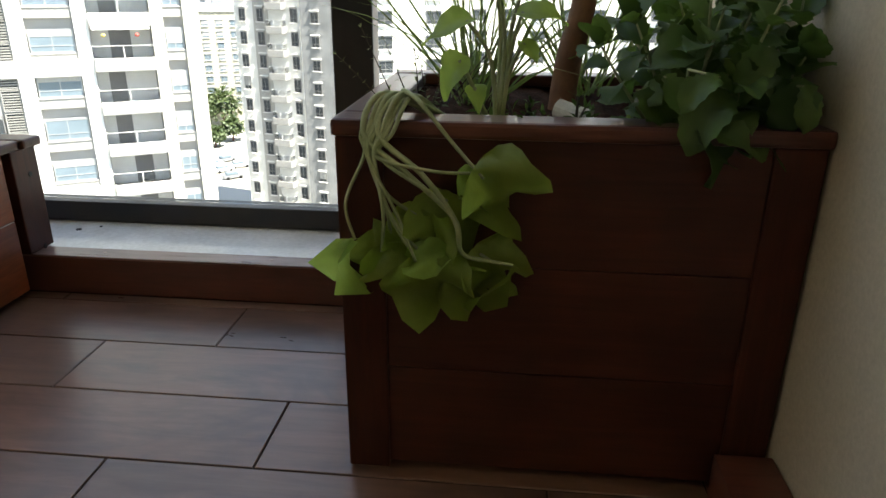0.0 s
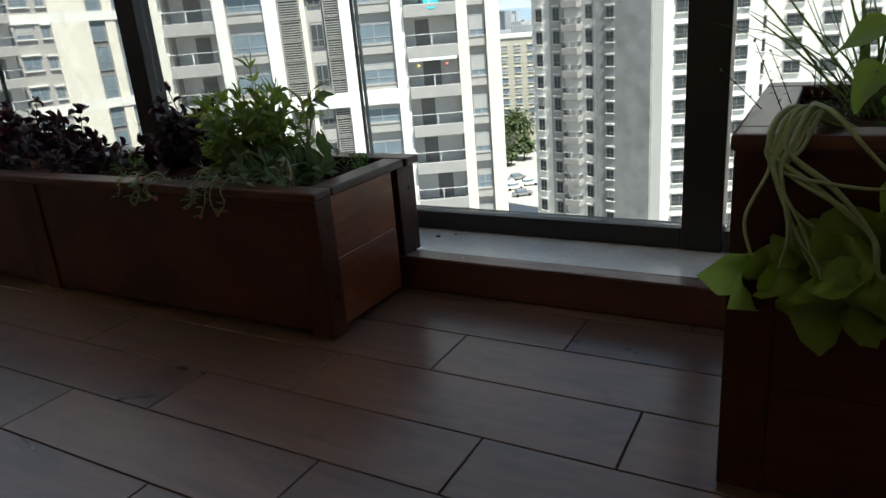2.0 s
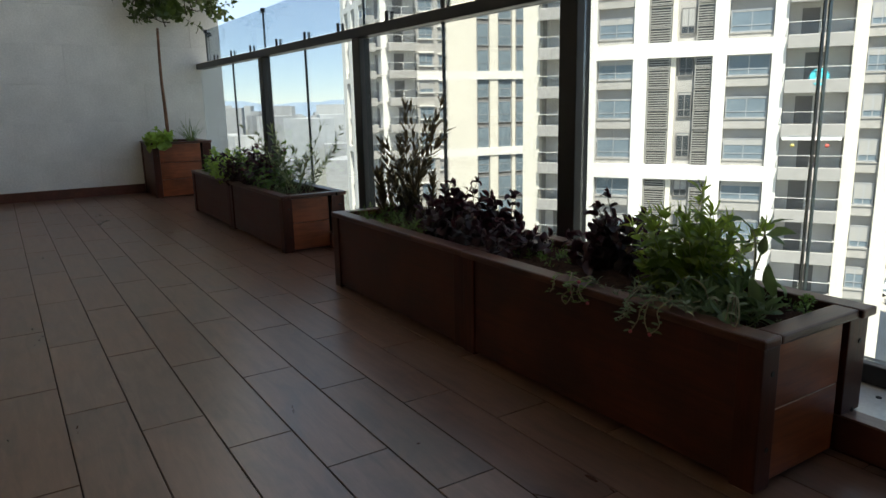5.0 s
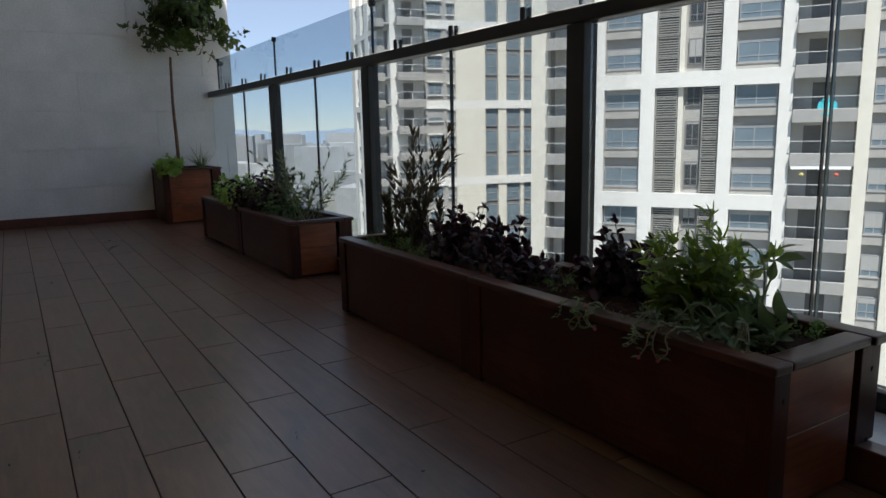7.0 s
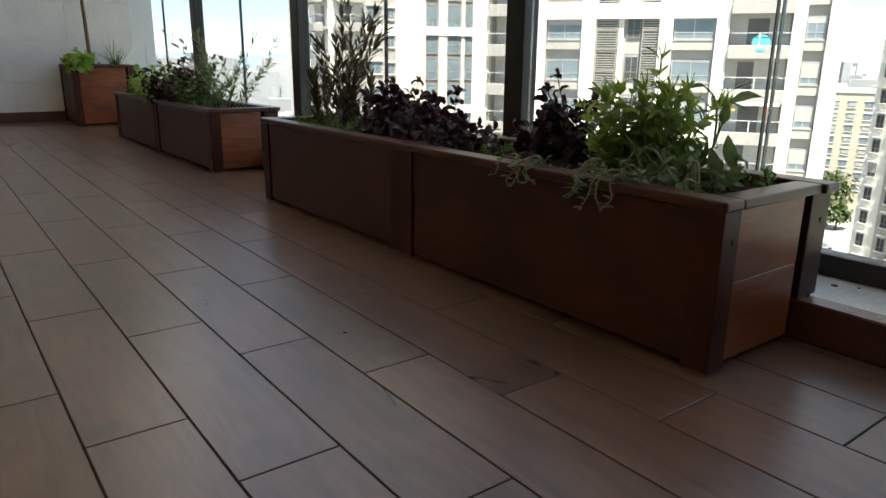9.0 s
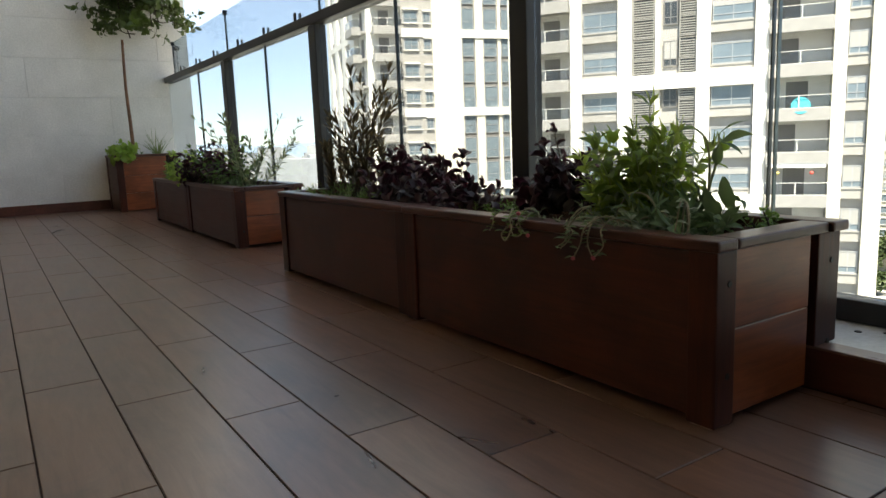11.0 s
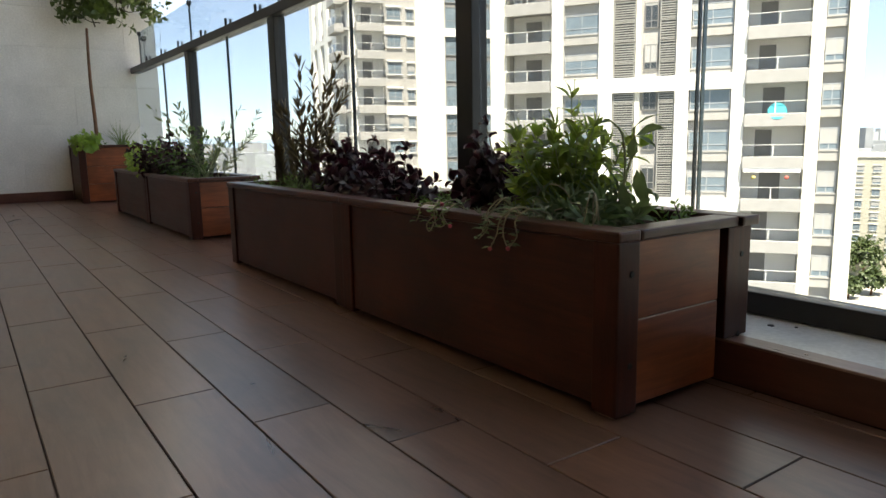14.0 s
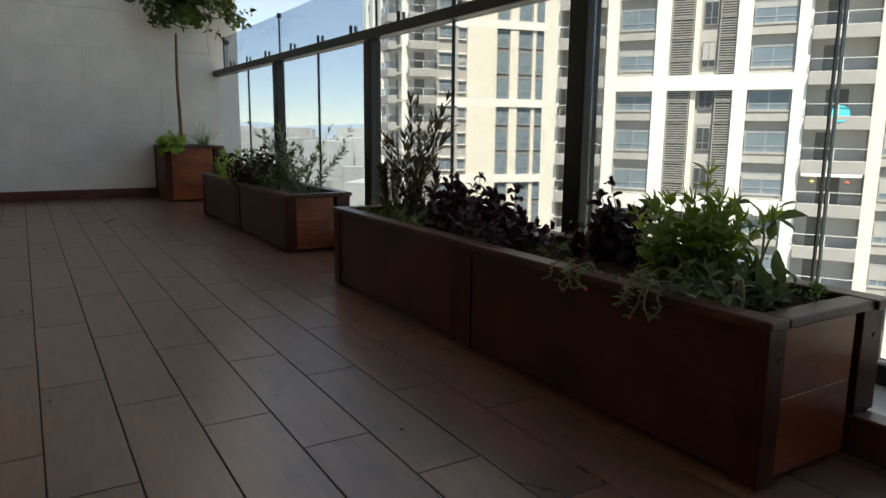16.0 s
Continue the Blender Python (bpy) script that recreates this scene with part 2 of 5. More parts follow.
def share(name, mesh, parent, at, rz=0.0, label=""):
    ob = new(name, mesh)
    ob.parent = parent
    ob.location = at
    ob.rotation_euler = (0, 0, rz)
    if label:
        ob["label"] = label
    return ob


def thing(name, label, category, at=(0, 0, 0), group="", kind="", rz=0.0):
    ob = new(name)
    ob.location = at
    ob.rotation_euler = (0, 0, rz)
    return tagged(ob, label, category, group, kind)


def structure(name, bm, material, label="", category=""):
    ob = part(name, bm, material)
    return tagged(ob, label or name.replace("_", " "), category or name.split("_")[0], "", "structure")


def tube_bm(bm, pts, r0, r1=None, sides=6, mi=0):
    """A tapered round tube along points."""
    r1 = r0 if r1 is None else r1
    pts = [Vector(p) for p in pts]
    n = len(pts)
    rings = []
    for i, p in enumerate(pts):
        d = (pts[min(i + 1, n - 1)] - pts[max(i - 1, 0)]).normalized()
        a = d.orthogonal().normalized() if i == 0 else (a - d * a.dot(d)).normalized()
        b = d.cross(a)
        r = r0 + (r1 - r0) * i / (n - 1)
        rings.append([bm.verts.new(p + (a * math.cos(k * math.tau / sides) + b * math.sin(k * math.tau / sides)) * r) for k in range(sides)])
    for q, w in zip(rings, rings[1:]):
        for k in range(sides):
            f = bm.faces.new((q[k], q[(k + 1) % sides], w[(k + 1) % sides], w[k]))
            f.smooth, f.material_index = True, mi
    for ring, rev in ((rings[0], True), (rings[-1], False)):
        f = bm.faces.new(list(reversed(ring)) if rev else ring)
        f.material_index = mi
    return bm


def bend(pts, steps=6):
    """Smooth points along a polyline (Catmull-Rom)."""
    pts = [Vector(p) for p in pts]
    out = []
    for i in range(len(pts) - 1):
        p0, p1, p2, p3 = pts[max(i - 1, 0)], pts[i], pts[i + 1], pts[min(i + 2, len(pts) - 1)]
        for k in range(steps):
            t = k / steps
            out.append(0.5 * ((2 * p1) + (p2 - p0) * t + (2 * p0 - 5 * p1 + 4 * p2 - p3) * t * t + (3 * p1 - p0 - 3 * p2 + p3) * t ** 3))
    return out + [pts[-1]]


# ---- terrace shell ----
WALL_X, RIGHT_X, BACK_Y, CEIL_Z = -6.2, 1.352, -3.8, 4.2
FASCIA_Y, RAIL_Y = 0.315, 0.56
structure("wall_right", boxes([(RIGHT_X, BACK_Y - 0.2, -0.1, RIGHT_X + 0.2, 0.75, CEIL_Z)]), M_PAINT, "cream painted plaster side wall", "wall")
# added closing wall behind the camera; its distance sets the bounced light
structure("wall_back", boxes([(WALL_X - 0.2, BACK_Y - 0.2, -0.1, RIGHT_X - 0.002, BACK_Y, CEIL_Z)]), M_PAINT, "unseen plain cream wall added to close the terrace behind", "wall")
# added slab, out of view: its height and edge set the skylight and block the sun
structure("ceiling", boxes([(WALL_X - 0.2, BACK_Y - 0.2, CEIL_Z, RIGHT_X + 0.2, 0.05, CEIL_Z + 0.25)]), M_CEIL, "unseen white ceiling slab added to block sun and limit skylight", "ceiling")
wall_left = structure("wall_left", boxes([(WALL_X - 0.2, BACK_Y, -0.1, WALL_X - 0.009, 0.755, CEIL_Z)]), M_STONE, "white limestone clad end wall in wide courses", "wall")
floor = structure("floor", boxes([(WALL_X, BACK_Y, -0.12, RIGHT_X, FASCIA_Y + 0.3, -0.0025)]), M_GROUT, "grey-brown wood-look porcelain plank floor", "floor")
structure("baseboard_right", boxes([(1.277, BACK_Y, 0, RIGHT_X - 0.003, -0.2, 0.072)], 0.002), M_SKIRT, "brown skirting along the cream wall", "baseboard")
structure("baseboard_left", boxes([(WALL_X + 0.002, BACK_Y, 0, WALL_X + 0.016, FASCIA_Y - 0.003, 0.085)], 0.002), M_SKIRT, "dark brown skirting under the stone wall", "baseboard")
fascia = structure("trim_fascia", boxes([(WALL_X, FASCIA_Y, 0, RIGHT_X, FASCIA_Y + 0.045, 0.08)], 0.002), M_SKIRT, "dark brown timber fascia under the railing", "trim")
# thin added strip that carries the painted skylight along the fascia's top
structure("trim_edge", boxes([(WALL_X, FASCIA_Y - 0.004, 0.0805, RIGHT_X, FASCIA_Y + 0.046, 0.0865)], 0.002), M_TRIM_LIT, "brown wooden edge strip with skylight put into its lighter colour", "trim")
sill = structure("sill", boxes([(WALL_X, FASCIA_Y + 0.047, -0.1, RIGHT_X, 0.66, 0.084)], 0.002), M_SILL, "white stone sill under the glass railing", "sill")


# ---- glass railing ----
POSTS = (0.665, -1.112, -2.775, -4.37)
SEAMS = {-1.112: -0.24, -2.775: -1.947, -4.37: -3.565, -6.21: -5.15}
RAIL_TOP = 1.172
railing = thing("glass_railing", "dark bronze aluminium railing with clear glass panes, closed", "railing", kind="structure")
for x in POSTS:
    part("post", boxes([(x - 0.044, RAIL_Y - 0.032, 0.085, x + 0.044, RAIL_Y + 0.032, 1.118)], 0.004), M_METAL, railing)
part("handrail", boxes([(WALL_X - 0.01, RAIL_Y - 0.04, 1.12, RIGHT_X, RAIL_Y + 0.04, RAIL_TOP)], 0.006), M_METAL, railing)
EDGES = (RIGHT_X,) + POSTS + (WALL_X - 0.01,)
for a, b in zip(EDGES, EDGES[1:]):
    x1, x0 = a - (0.046 if a in POSTS else 0.003), b + (0.046 if b in POSTS else 0.003)
    if x1 - x0 < 0.25:
        continue
    part("bottom_frame", boxes([(x0, RAIL_Y - 0.028, 0.086, x1, RAIL_Y + 0.028, 0.135)], 0.003), M_METAL, railing)
    xm = SEAMS.get(round(b, 3)) if x1 - x0 > 1.2 else None
    cuts = [x0, xm, x1] if xm else [x0, x1]
    for p, q in zip(cuts, cuts[1:]):
        pane = part("pane", boxes([(p + 0.004, RAIL_Y - 0.005, 0.136, q - 0.004, RAIL_Y + 0.005, 1.119)]), M_GLASS, railing)
        pane.visible_shadow = False
    if xm:
        if xm > -1:
            part("pane_edge", boxes([(xm - 0.0085, RAIL_Y - 0.006, 0.136, xm - 0.0055, RAIL_Y + 0.006, 1.119)]), M_SEAM, railing)
            part("pane_edge", boxes([(xm + 0.0055, RAIL_Y - 0.006, 0.136, xm + 0.0085, RAIL_Y + 0.006, 1.119)]), M_EDGE, railing)
        else:
            part("seam", boxes([(xm - 0.0038, RAIL_Y - 0.007, 0.136, xm + 0.0038, RAIL_Y + 0.007, 1.119)]), M_SEAM, railing)
# upper wind screen
for s0 in (-5.92, -4.32, -2.72, -1.12, 0.48):
    for dx in (0.28, 0.795, 1.3):
        x = s0 + dx
        if x < RIGHT_X - 0.05:
            part("clamp", boxes([(x - 0.012, RAIL_Y - 0.02, RAIL_TOP, x + 0.012, RAIL_Y - 0.009, RAIL_TOP + 0.05), (x - 0.012, RAIL_Y + 0.009, RAIL_TOP, x + 0.012, RAIL_Y + 0.02, RAIL_TOP + 0.05)], 0.004), M_CLAMP, railing)
UP = [RIGHT_X - 0.01] + [0.48 - 1.6 * k for k in range(5)]
for a, b in zip(UP, UP[1:]):
    pane = part("upper_pane", boxes([(b + 0.004, RAIL_Y - 0.005, RAIL_TOP + 0.012, a - 0.004, RAIL_Y + 0.005, 1.45)]), M_GLASSU, railing)
    pane.visible_shadow = False
    part("pane_bracket", boxes([(b - 0.014, RAIL_Y - 0.013, 1.425, b + 0.014, RAIL_Y + 0.013, 1.458)], 0.003), M_CLAMP, railing)
    part("seam", boxes([(b - 0.003, RAIL_Y - 0.006, RAIL_TOP + 0.012, b + 0.003, RAIL_Y + 0.006, 1.424)]), M_SEAM, railing)


# ---- planters ----
def planter(label, length, depth, height, zs, back_rest, at, group, fronts=None):
    """A slatted box: boards between corner posts, a wide cap frame, soil. Origin at the front right bottom corner, growing to -x and +y."""
    t = thing("planter_box", label, "planter", at, group)
    L, D, H = length, depth, height
    pw = 0.056
    top = H - 0.02
    # corner posts; the rear ones may rest on the raised sill
    for x0 in (-pw, -L):
        part("front_post", boxes([(x0, 0, 0.004, x0 + pw, 0.0545, top)], 0.003), M_WOODV, t)
        part("rear_post", boxes([(x0, D - 0.08, back_rest, x0 + pw, D - 0.004, top)], 0.003), M_WOODV, t)
    # front boards
    fz = fronts or zs
    for a, b in zip(fz, fz[1:]):
        part("board", boxes([(-L + pw * 0.6, 0.006, a + 0.0006, -pw * 0.6, 0.02, b - 0.0006)], 0.001), M_WOOD, t)
    for a, b in zip(zs, zs[1:]):
        part("rear_board", boxes([(-L + 0.02, D - 0.024, max(a, back_rest) + 0.0012, -0.02, D - 0.008, max(b, back_rest + 0.03) - 0.0012)], 0.0015), M_WOOD, t)
    # end boards: same stained wood, light on the ends put into the colour
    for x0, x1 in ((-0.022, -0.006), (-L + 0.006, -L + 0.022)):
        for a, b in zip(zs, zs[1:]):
            part("end_board", boxes([(x0, 0.056, a + 0.0014, x1, D - 0.098, b - 0.0014)], 0.0015), M_WOOD_LIT, t)
    # near-black box filling the inside, seen as the dark slot
    part("inner_box", boxes([(-L + 0.024, 0.024, max(0.03, back_rest), -0.024, D - 0.026, H - 0.062)]), M_INNER, t)
    # cap frame, mitred look
    o, w = 0.004, 0.056
    part("cap_front", boxes([(-L - o, -o, top, o, w - o, H)], 0.005), M_CAP, t)
    part("cap_rear", boxes([(-L - o, D - w + o, top, 0.012, D + o, H)], 0.005), M_CAP, t)
    for x0 in (-0.05, -L + 0.008):
        part("foot", boxes([(x0, 0.006, 0, x0 + 0.042, 0.046, 0.0035)]), M_RAW, t, "thin pale foot pad")
    part("cap_end", boxes([(-w + o, w - o + 0.001, top, o, D - w + o - 0.001, H - 0.0006)], 0.005), M_CAPY, t)
    part("cap_end", boxes([(-L - o, w - o + 0.001, top, -L + w - o, D - w + o - 0.001, H - 0.0006)], 0.005), M_CAPY, t)
    # soil, uneven
    bm = bmesh.new()
    nx, ny = max(6, int(L / 0.03)), max(6, int(D / 0.03))
    vs = [[bm.verts.new((-L + 0.03 + (L - 0.06) * i / nx, 0.03 + (D - 0.06) * j / ny,
                         H - 0.024 + 0.018 * noise.noise((i * 0.6 + at[0] * 9, j * 0.6, 1.3)) + 0.008 * noise.noise((i * 2.1, j * 2.3 + at[0], 4)))) for j in range(ny + 1)] for i in range(nx + 1)]
    for i in range(nx):
        for j in range(ny):
            bm.faces.new((vs[i][j], vs[i + 1][j], vs[i + 1][j + 1], vs[i][j + 1])).smooth = True
    part("soil", bm, M_SOIL, t, "dark damp potting soil")
    # screws
    for z in (H * 0.28, H * 0.77):
        for yy in (0.034, D - 0.034):
            if yy > 0.1 and z < back_rest:
                continue
            bm = bmesh.new()
            bmesh.ops.create_cone(bm, cap_ends=True, segments=10, radius1=0.006, radius2=0.005, depth=0.002, matrix=pose(0.0008, yy, z, 0, 90, 0))
            part("screw", bm, M_SCREW, t)
    return t


# brighter, more orange copy of the board stain; paints in the light on the ends
M_WOOD_LIT = stained_wood("stained_end_boards_lit", (0.19, 0.047, 0.017), (0.34, 0.097, 0.035), (14, 1, 14), (0.28, 0.42), 0.4)
M_INNER = plain("black_inner_box", (0.008, 0.007, 0.006), (0.014, 0.012, 0.011), 10, 0.9)

LONG = "long low red-brown stained wooden planter box on the plank floor"
TALL = "tall square red-brown stained wooden planter with three boards"
HA = 0.326
near_planter = planter(LONG, 1.004, 0.388, HA, (0.014, 0.168, HA - 0.02), 0.088, (0.013, -0.005, 0), "long planters along the railing", (0.014, HA - 0.022))
planter(LONG, 0.99, 0.382, HA, (0.014, 0.168, HA - 0.02), 0.088, (-0.997, 0, 0), "long planters along the railing", (0.014, HA - 0.022))
for x in (-2.735, -3.712):
    planter(LONG, 0.972, 0.36, 0.31, (0.014, 0.16, 0.29), 0.088, (x, 0.046, 0), "long planters along the railing", (0.014, 0.289))
planter(TALL, 0.545, 0.5, 0.482, (0.012, 0.16, 0.306, 0.462), 0.088, (1.347, -0.186, 0), "tall tree planters")
planter(TALL, 0.548, 0.5, 0.482, (0.012, 0.16, 0.306, 0.462), 0.088, (-5.63, -0.05, 0), "tall tree planters")

# pale split along the seam of the near end boards, and a short crack by the corner post
part("split", boxes([(-0.0062, 0.062, 0.1672, -0.0054, 0.285, 0.1688)]), M_RAW, near_planter, "pale open seam between the end boards")
part("split", boxes([(-0.0062, 0.0545, 0.235, -0.0048, 0.0558, 0.3)]), M_RAW, near_planter)
# drain hole and screws on the sill and fascia
for nm, px, py, pz, rad, mat in (("drain_hole", 0.01, 0.475, 0.0855, 0.007, M_CLAMP), ("screw", 0.155, 0.337, 0.0865, 0.004, M_RAW), ("screw", 0.52, 0.337, 0.0865, 0.004, M_RAW), ("drain_hole", 0.05, 0.5, 0.0855, 0.0035, M_CLAMP)):
    bm = bmesh.new()
    bmesh.ops.create_cone(bm, cap_ends=True, segments=10, radius1=rad, radius2=rad * 0.9, depth=0.002, matrix=Matrix.Translation((px, py, pz)))
    part(nm, bm, mat, sill if nm == "drain_hole" else fascia)


# ---- towers across the street ----
GROUND_Z = -36.0
PITCH = 2.85


def unit_window(w, h, shutter, dark=False):
    """Frame with two sashes and a low rail; origin at the opening's lower left corner, y out of the facade is negative."""
    t = 0.07
    fr = boxes([(0, -0.04, 0, w, 0.04, t), (0, -0.04, h - t, w, 0.04, h), (0, -0.04, t, t, 0.04, h - t), (w - t, -0.04, t, w, 0.04, h - t),
                (w / 2 - 0.03, -0.03, t, w / 2 + 0.03, 0.03, h - t), (t, -0.032, h * 0.27, w - t, 0.032, h * 0.27 + 0.06)])
    fr = to_mesh("window", fr, M_TDARK if dark else M_TFRAME)
    pa = to_mesh("pane", boxes([(t, -0.005, t, w - t, 0.005, h - t)]), M_TPANED if dark else M_TPANE)
    sh = to_mesh("shutter", boxes([(t, -0.028, h * (1 - shutter), w - t, -0.008, h - t)]), M_TSHUT)
    return fr, pa, sh


def unit_balcony(w, d, deep=0.9):
    slab = to_mesh("balcony", boxes([(0.005, -d + 0.1, -0.3, w - 0.005, deep, -0.04), (0, -d, -0.52, w, -d + 0.14, 0.36), (0, -d + 0.14, -0.52, 0.12, 0, 0.36), (w - 0.12, -d + 0.14, -0.52, w, 0, 0.36)], 0.05), M_TBALC)
    glass = to_mesh("balustrade", boxes([(0.02, -d + 0.05, 0.36, w - 0.02, -d + 0.07, 1.12), (0.04, -d + 0.1, 0.3, 0.06, 0, 1.12), (w - 0.06, -d + 0.1, 0.3, w - 0.04, 0, 1.12)]), M_TBAL)
    rail = to_mesh("rail", boxes([(0, -d + 0.04, 1.12, w, -d + 0.08, 1.155), (0, -d + 0.09, 1.12, 0.05, 0, 1.155), (w - 0.05, -d + 0.09, 1.12, w, 0, 1.155), (w / 2 - 0.03, -d + 0.03, 0.3, w / 2 + 0.03, -d + 0.09, 1.12)]), M_TWHITE)
    doors = [to_mesh("door", boxes([(w * a, deep - 0.06, 0, w * b, deep - 0.005, 2.15), (w * (a + b) / 2 - 0.04, deep - 0.08, 0, w * (a + b) / 2 + 0.04, deep - 0.061, 2.15)]), M_TDARK) for a, b in ((0.3, 0.66), (0.42, 0.74), (0.2, 0.48))]
    return slab, glass, rail, doors


def unit_louvre(w, h):
    """One folding leaf of dark slats a storey, in a frame with a middle rail, before a dark sheet that paints in the
    shade between slats.
    """
    bm = bmesh.new()
    # dark backing sheet: the shade behind the slats put into its colour
    box(bm, 0.0, 0.16, 0.0, w, 0.29, h, mi=1)
    for a, b in ((0.0, h / 2 - 0.02), (h / 2 + 0.02, h)):
        for it in ((0, -0.05, a, 0.07, 0.05, b), (w - 0.07, -0.05, a, w, 0.05, b), (0.07, -0.05, a, w - 0.07, 0.05, a + 0.06), (0.07, -0.05, b - 0.06, w - 0.07, 0.05, b)):
            box(bm, *it)
        z = a + 0.1
        while z < b - 0.14:
            box(bm, 0.07, -0.03, z, w - 0.07, 0.03, z + 0.075)
            z += 0.165
    return to_mesh("louvre", bm, [M_TLOUV, M_TPANED])


def facade(t, M, cols, k0, k1, base, zlo, zhi, bands=None, dark=False):
    """Columns of piers, windows, balconies and louvres on the plane y = 0 of M; y < 0 is towards the street."""
    rot = M.to_euler().z

    def put(name, mesh, x, y, z, parent=None):
        o = new(name, mesh)
        if parent is None:
            o.parent = t
            o.location = M @ Vector((x, y, z))
            o.rotation_euler = (0, 0, rot)
        else:
            o.parent = parent
            o.location = (x, y, z)
        return o

    rnd = random.Random(int(base * 100) + len(cols))
    for kind, xa, xb, *opt in cols:
        w = xb - xa
        if kind == "pier":
            out = opt[1] if len(opt) > 1 else 0.0
            put("pier", to_mesh("pier", boxes([(0, out, zlo, w, 0.62, zhi)]), opt[0]), xa, 0, 0)
        elif kind == "win":
            n = opt[0] if opt else 1
            hh = opt[1] if len(opt) > 1 else 1.45
            ww = w / n
            sets = [unit_window(ww - 0.16, hh, s) for s in (0.1, 0.32, 0.7)]
            span = to_mesh("spandrel", boxes([(0, 0.28, -0.62, w, 0.6, 0.0), (0, 0.22, 0.0, w, 0.6, 0.09)]), M_TGREY)
            for k in range(k0, k1):
                z = base + k * PITCH
                put("spandrel", span, xa, 0, z + 0.66)
                for i in range(n):
                    fr, pa, sh = sets[rnd.choice((0, 0, 0, 1, 1, 1, 2) if w > 2 else (1, 2, 2, 2, 2))]
                    f = put("window", fr, xa + i * ww + 0.08, 0.42, z + 0.76)
                    put("pane", pa, 0, 0, 0, f)
                    put("shutter", sh, 0, 0, 0, f)
        elif kind in ("small", "dim"):
            ww, hh = opt[0], opt[1]
            sets = [unit_window(ww, hh, s, dark or kind == "dim") for s in (0.12, 0.7)]
            sill = to_mesh("window_sill", boxes([(-0.08, -0.16, -0.09, ww + 0.08, 0.05, 0), (-0.08, -0.2, hh, ww + 0.08, 0.05, hh + 0.16)]), M_TWHITE)
            for k in range(k0, k1):
                fr, pa, sh = sets[0 if dark and rnd.random() < 0.85 else rnd.choice((0, 0, 1))]
                f = put("window", fr, xa + (w - ww) / 2, opt[2] if len(opt) > 2 else -0.05, base + k * PITCH + 0.85)
                put("pane", pa, 0, 0, 0, f)
                put("shutter", sh, 0, 0, 0, f)
                if kind == "small":
                    put("window_sill", sill, 0, 0, 0, f)
        elif kind == "bal":
            d = opt[0] if opt else 1.3
            slab, glass, rail, doors = unit_balcony(w, d, opt[1] if len(opt) > 1 else 0.59)
            for k in range(k0, k1):
                z = base + k * PITCH
                b = put("balcony", slab, xa, 0, z)
                g = put("balustrade", glass, 0, 0, 0, b)
                g.visible_shadow = False
                put("rail", rail, 0, 0, 0, b)
                put("door", rnd.choice(doors), 0, 0, 0, b)
        elif kind == "tall":
            fr = to_mesh("window", boxes([(0, -0.04, 0, 0.08, 0.04, PITCH - 0.45), (w - 0.08, -0.04, 0, w, 0.04, PITCH - 0.45), (0.08, -0.04, 0, w - 0.08, 0.04, 0.08),
                                          (0.08, -0.04, PITCH - 0.53, w - 0.08, 0.04, PITCH - 0.45), (0.08, -0.03, 0.9, w - 0.08, 0.03, 0.96)]), M_TFRAME)
            pa = to_mesh("pane", boxes([(0.08, -0.005, 0.08, w - 0.08, 0.005, PITCH - 0.53)]), opt[0])
            for k in range(k0, k1):
                f = put("window", fr, xa, 0.28, base + k * PITCH + 0.2)
                put("pane", pa, 0, 0, 0, f)
        elif kind == "louv":
            lo = unit_louvre(w, PITCH - 0.1)
            for k in range(k0, k1):
                put("louvre", lo, xa, 0.3, base + k * PITCH)
    if bands:
        kb, step, xa, xb, hh = bands
        mesh = to_mesh("band", boxes([(0, -0.004, -hh / 2, xb - xa, 0.62, hh / 2)]), M_TWHITE)
        for k in range(k0, k1):
            if (k - kb) % step == 0:
                put("band", mesh, xa, 0, base + k * PITCH - 0.2)


# near white tower
A_RZ = math.atan2(0.52, 0.856)
tower = thing("apartment_tower", "tall white stone apartment tower with grey panels, louvres and glazed balconies", "building", (-34.9, 38.1, GROUND_Z), rz=A_RZ)
part("core", boxes([(-8.25, 2.8, 0, 16.75, 15, 61.5)]), M_TGREY, tower)
for a, b in ((-8.25, -6.96), (-3.45, 9.94), (13.71, 16.75)):
    part("facade_block", boxes([(a, 0.6, 0, b, 2.799, 61.4)]), M_TGREY, tower)
part("balcony_back_wall", boxes([(-6.95, 1.74, 0, -3.46, 2.798, 61)]), M_TWHITE, tower)
part("balcony_back_wall", boxes([(9.95, 1.74, 0, 13.7, 2.798, 61)]), M_TWHITE, tower)
part("roof", boxes([(-8.4, -0.2, 62.0, 16.9, 15.2, 62.8)]), M_TWHITE, tower)
MAIN = [("pier", -8.3, -6.95, M_TCREAM), ("bal", -6.95, -3.5, 0.5, 1.73), ("pier", -3.46, -2.62, M_TWHITE), ("win", -2.62, 0.03), ("pier", 0.03, 1.02, M_TWHITE),
        ("louv", 1.06, 2.55), ("pier", 2.6, 2.95, M_TCREAM, 0.3), ("dim", 3.05, 4.2, 0.95, 1.75, 0.5), ("louv", 4.24, 5.36), ("pier", 5.4, 6.3, M_TWHITE), ("win", 6.3, 9.08),
        ("pier", 9.08, 9.92, M_TWHITE), ("bal", 9.95, 13.68, 0.45, 1.73), ("pier", 13.72, 14.5, M_TCREAM), ("win", 14.5, 15.8), ("pier", 15.8, 16.8, M_TCREAM)]
OFF = -GROUND_Z
facade(tower, Matrix.Identity(4), MAIN, -8, 7, 1.35 + OFF, 0, 62, (1, 3, -2.62, 9.08, 1.05))
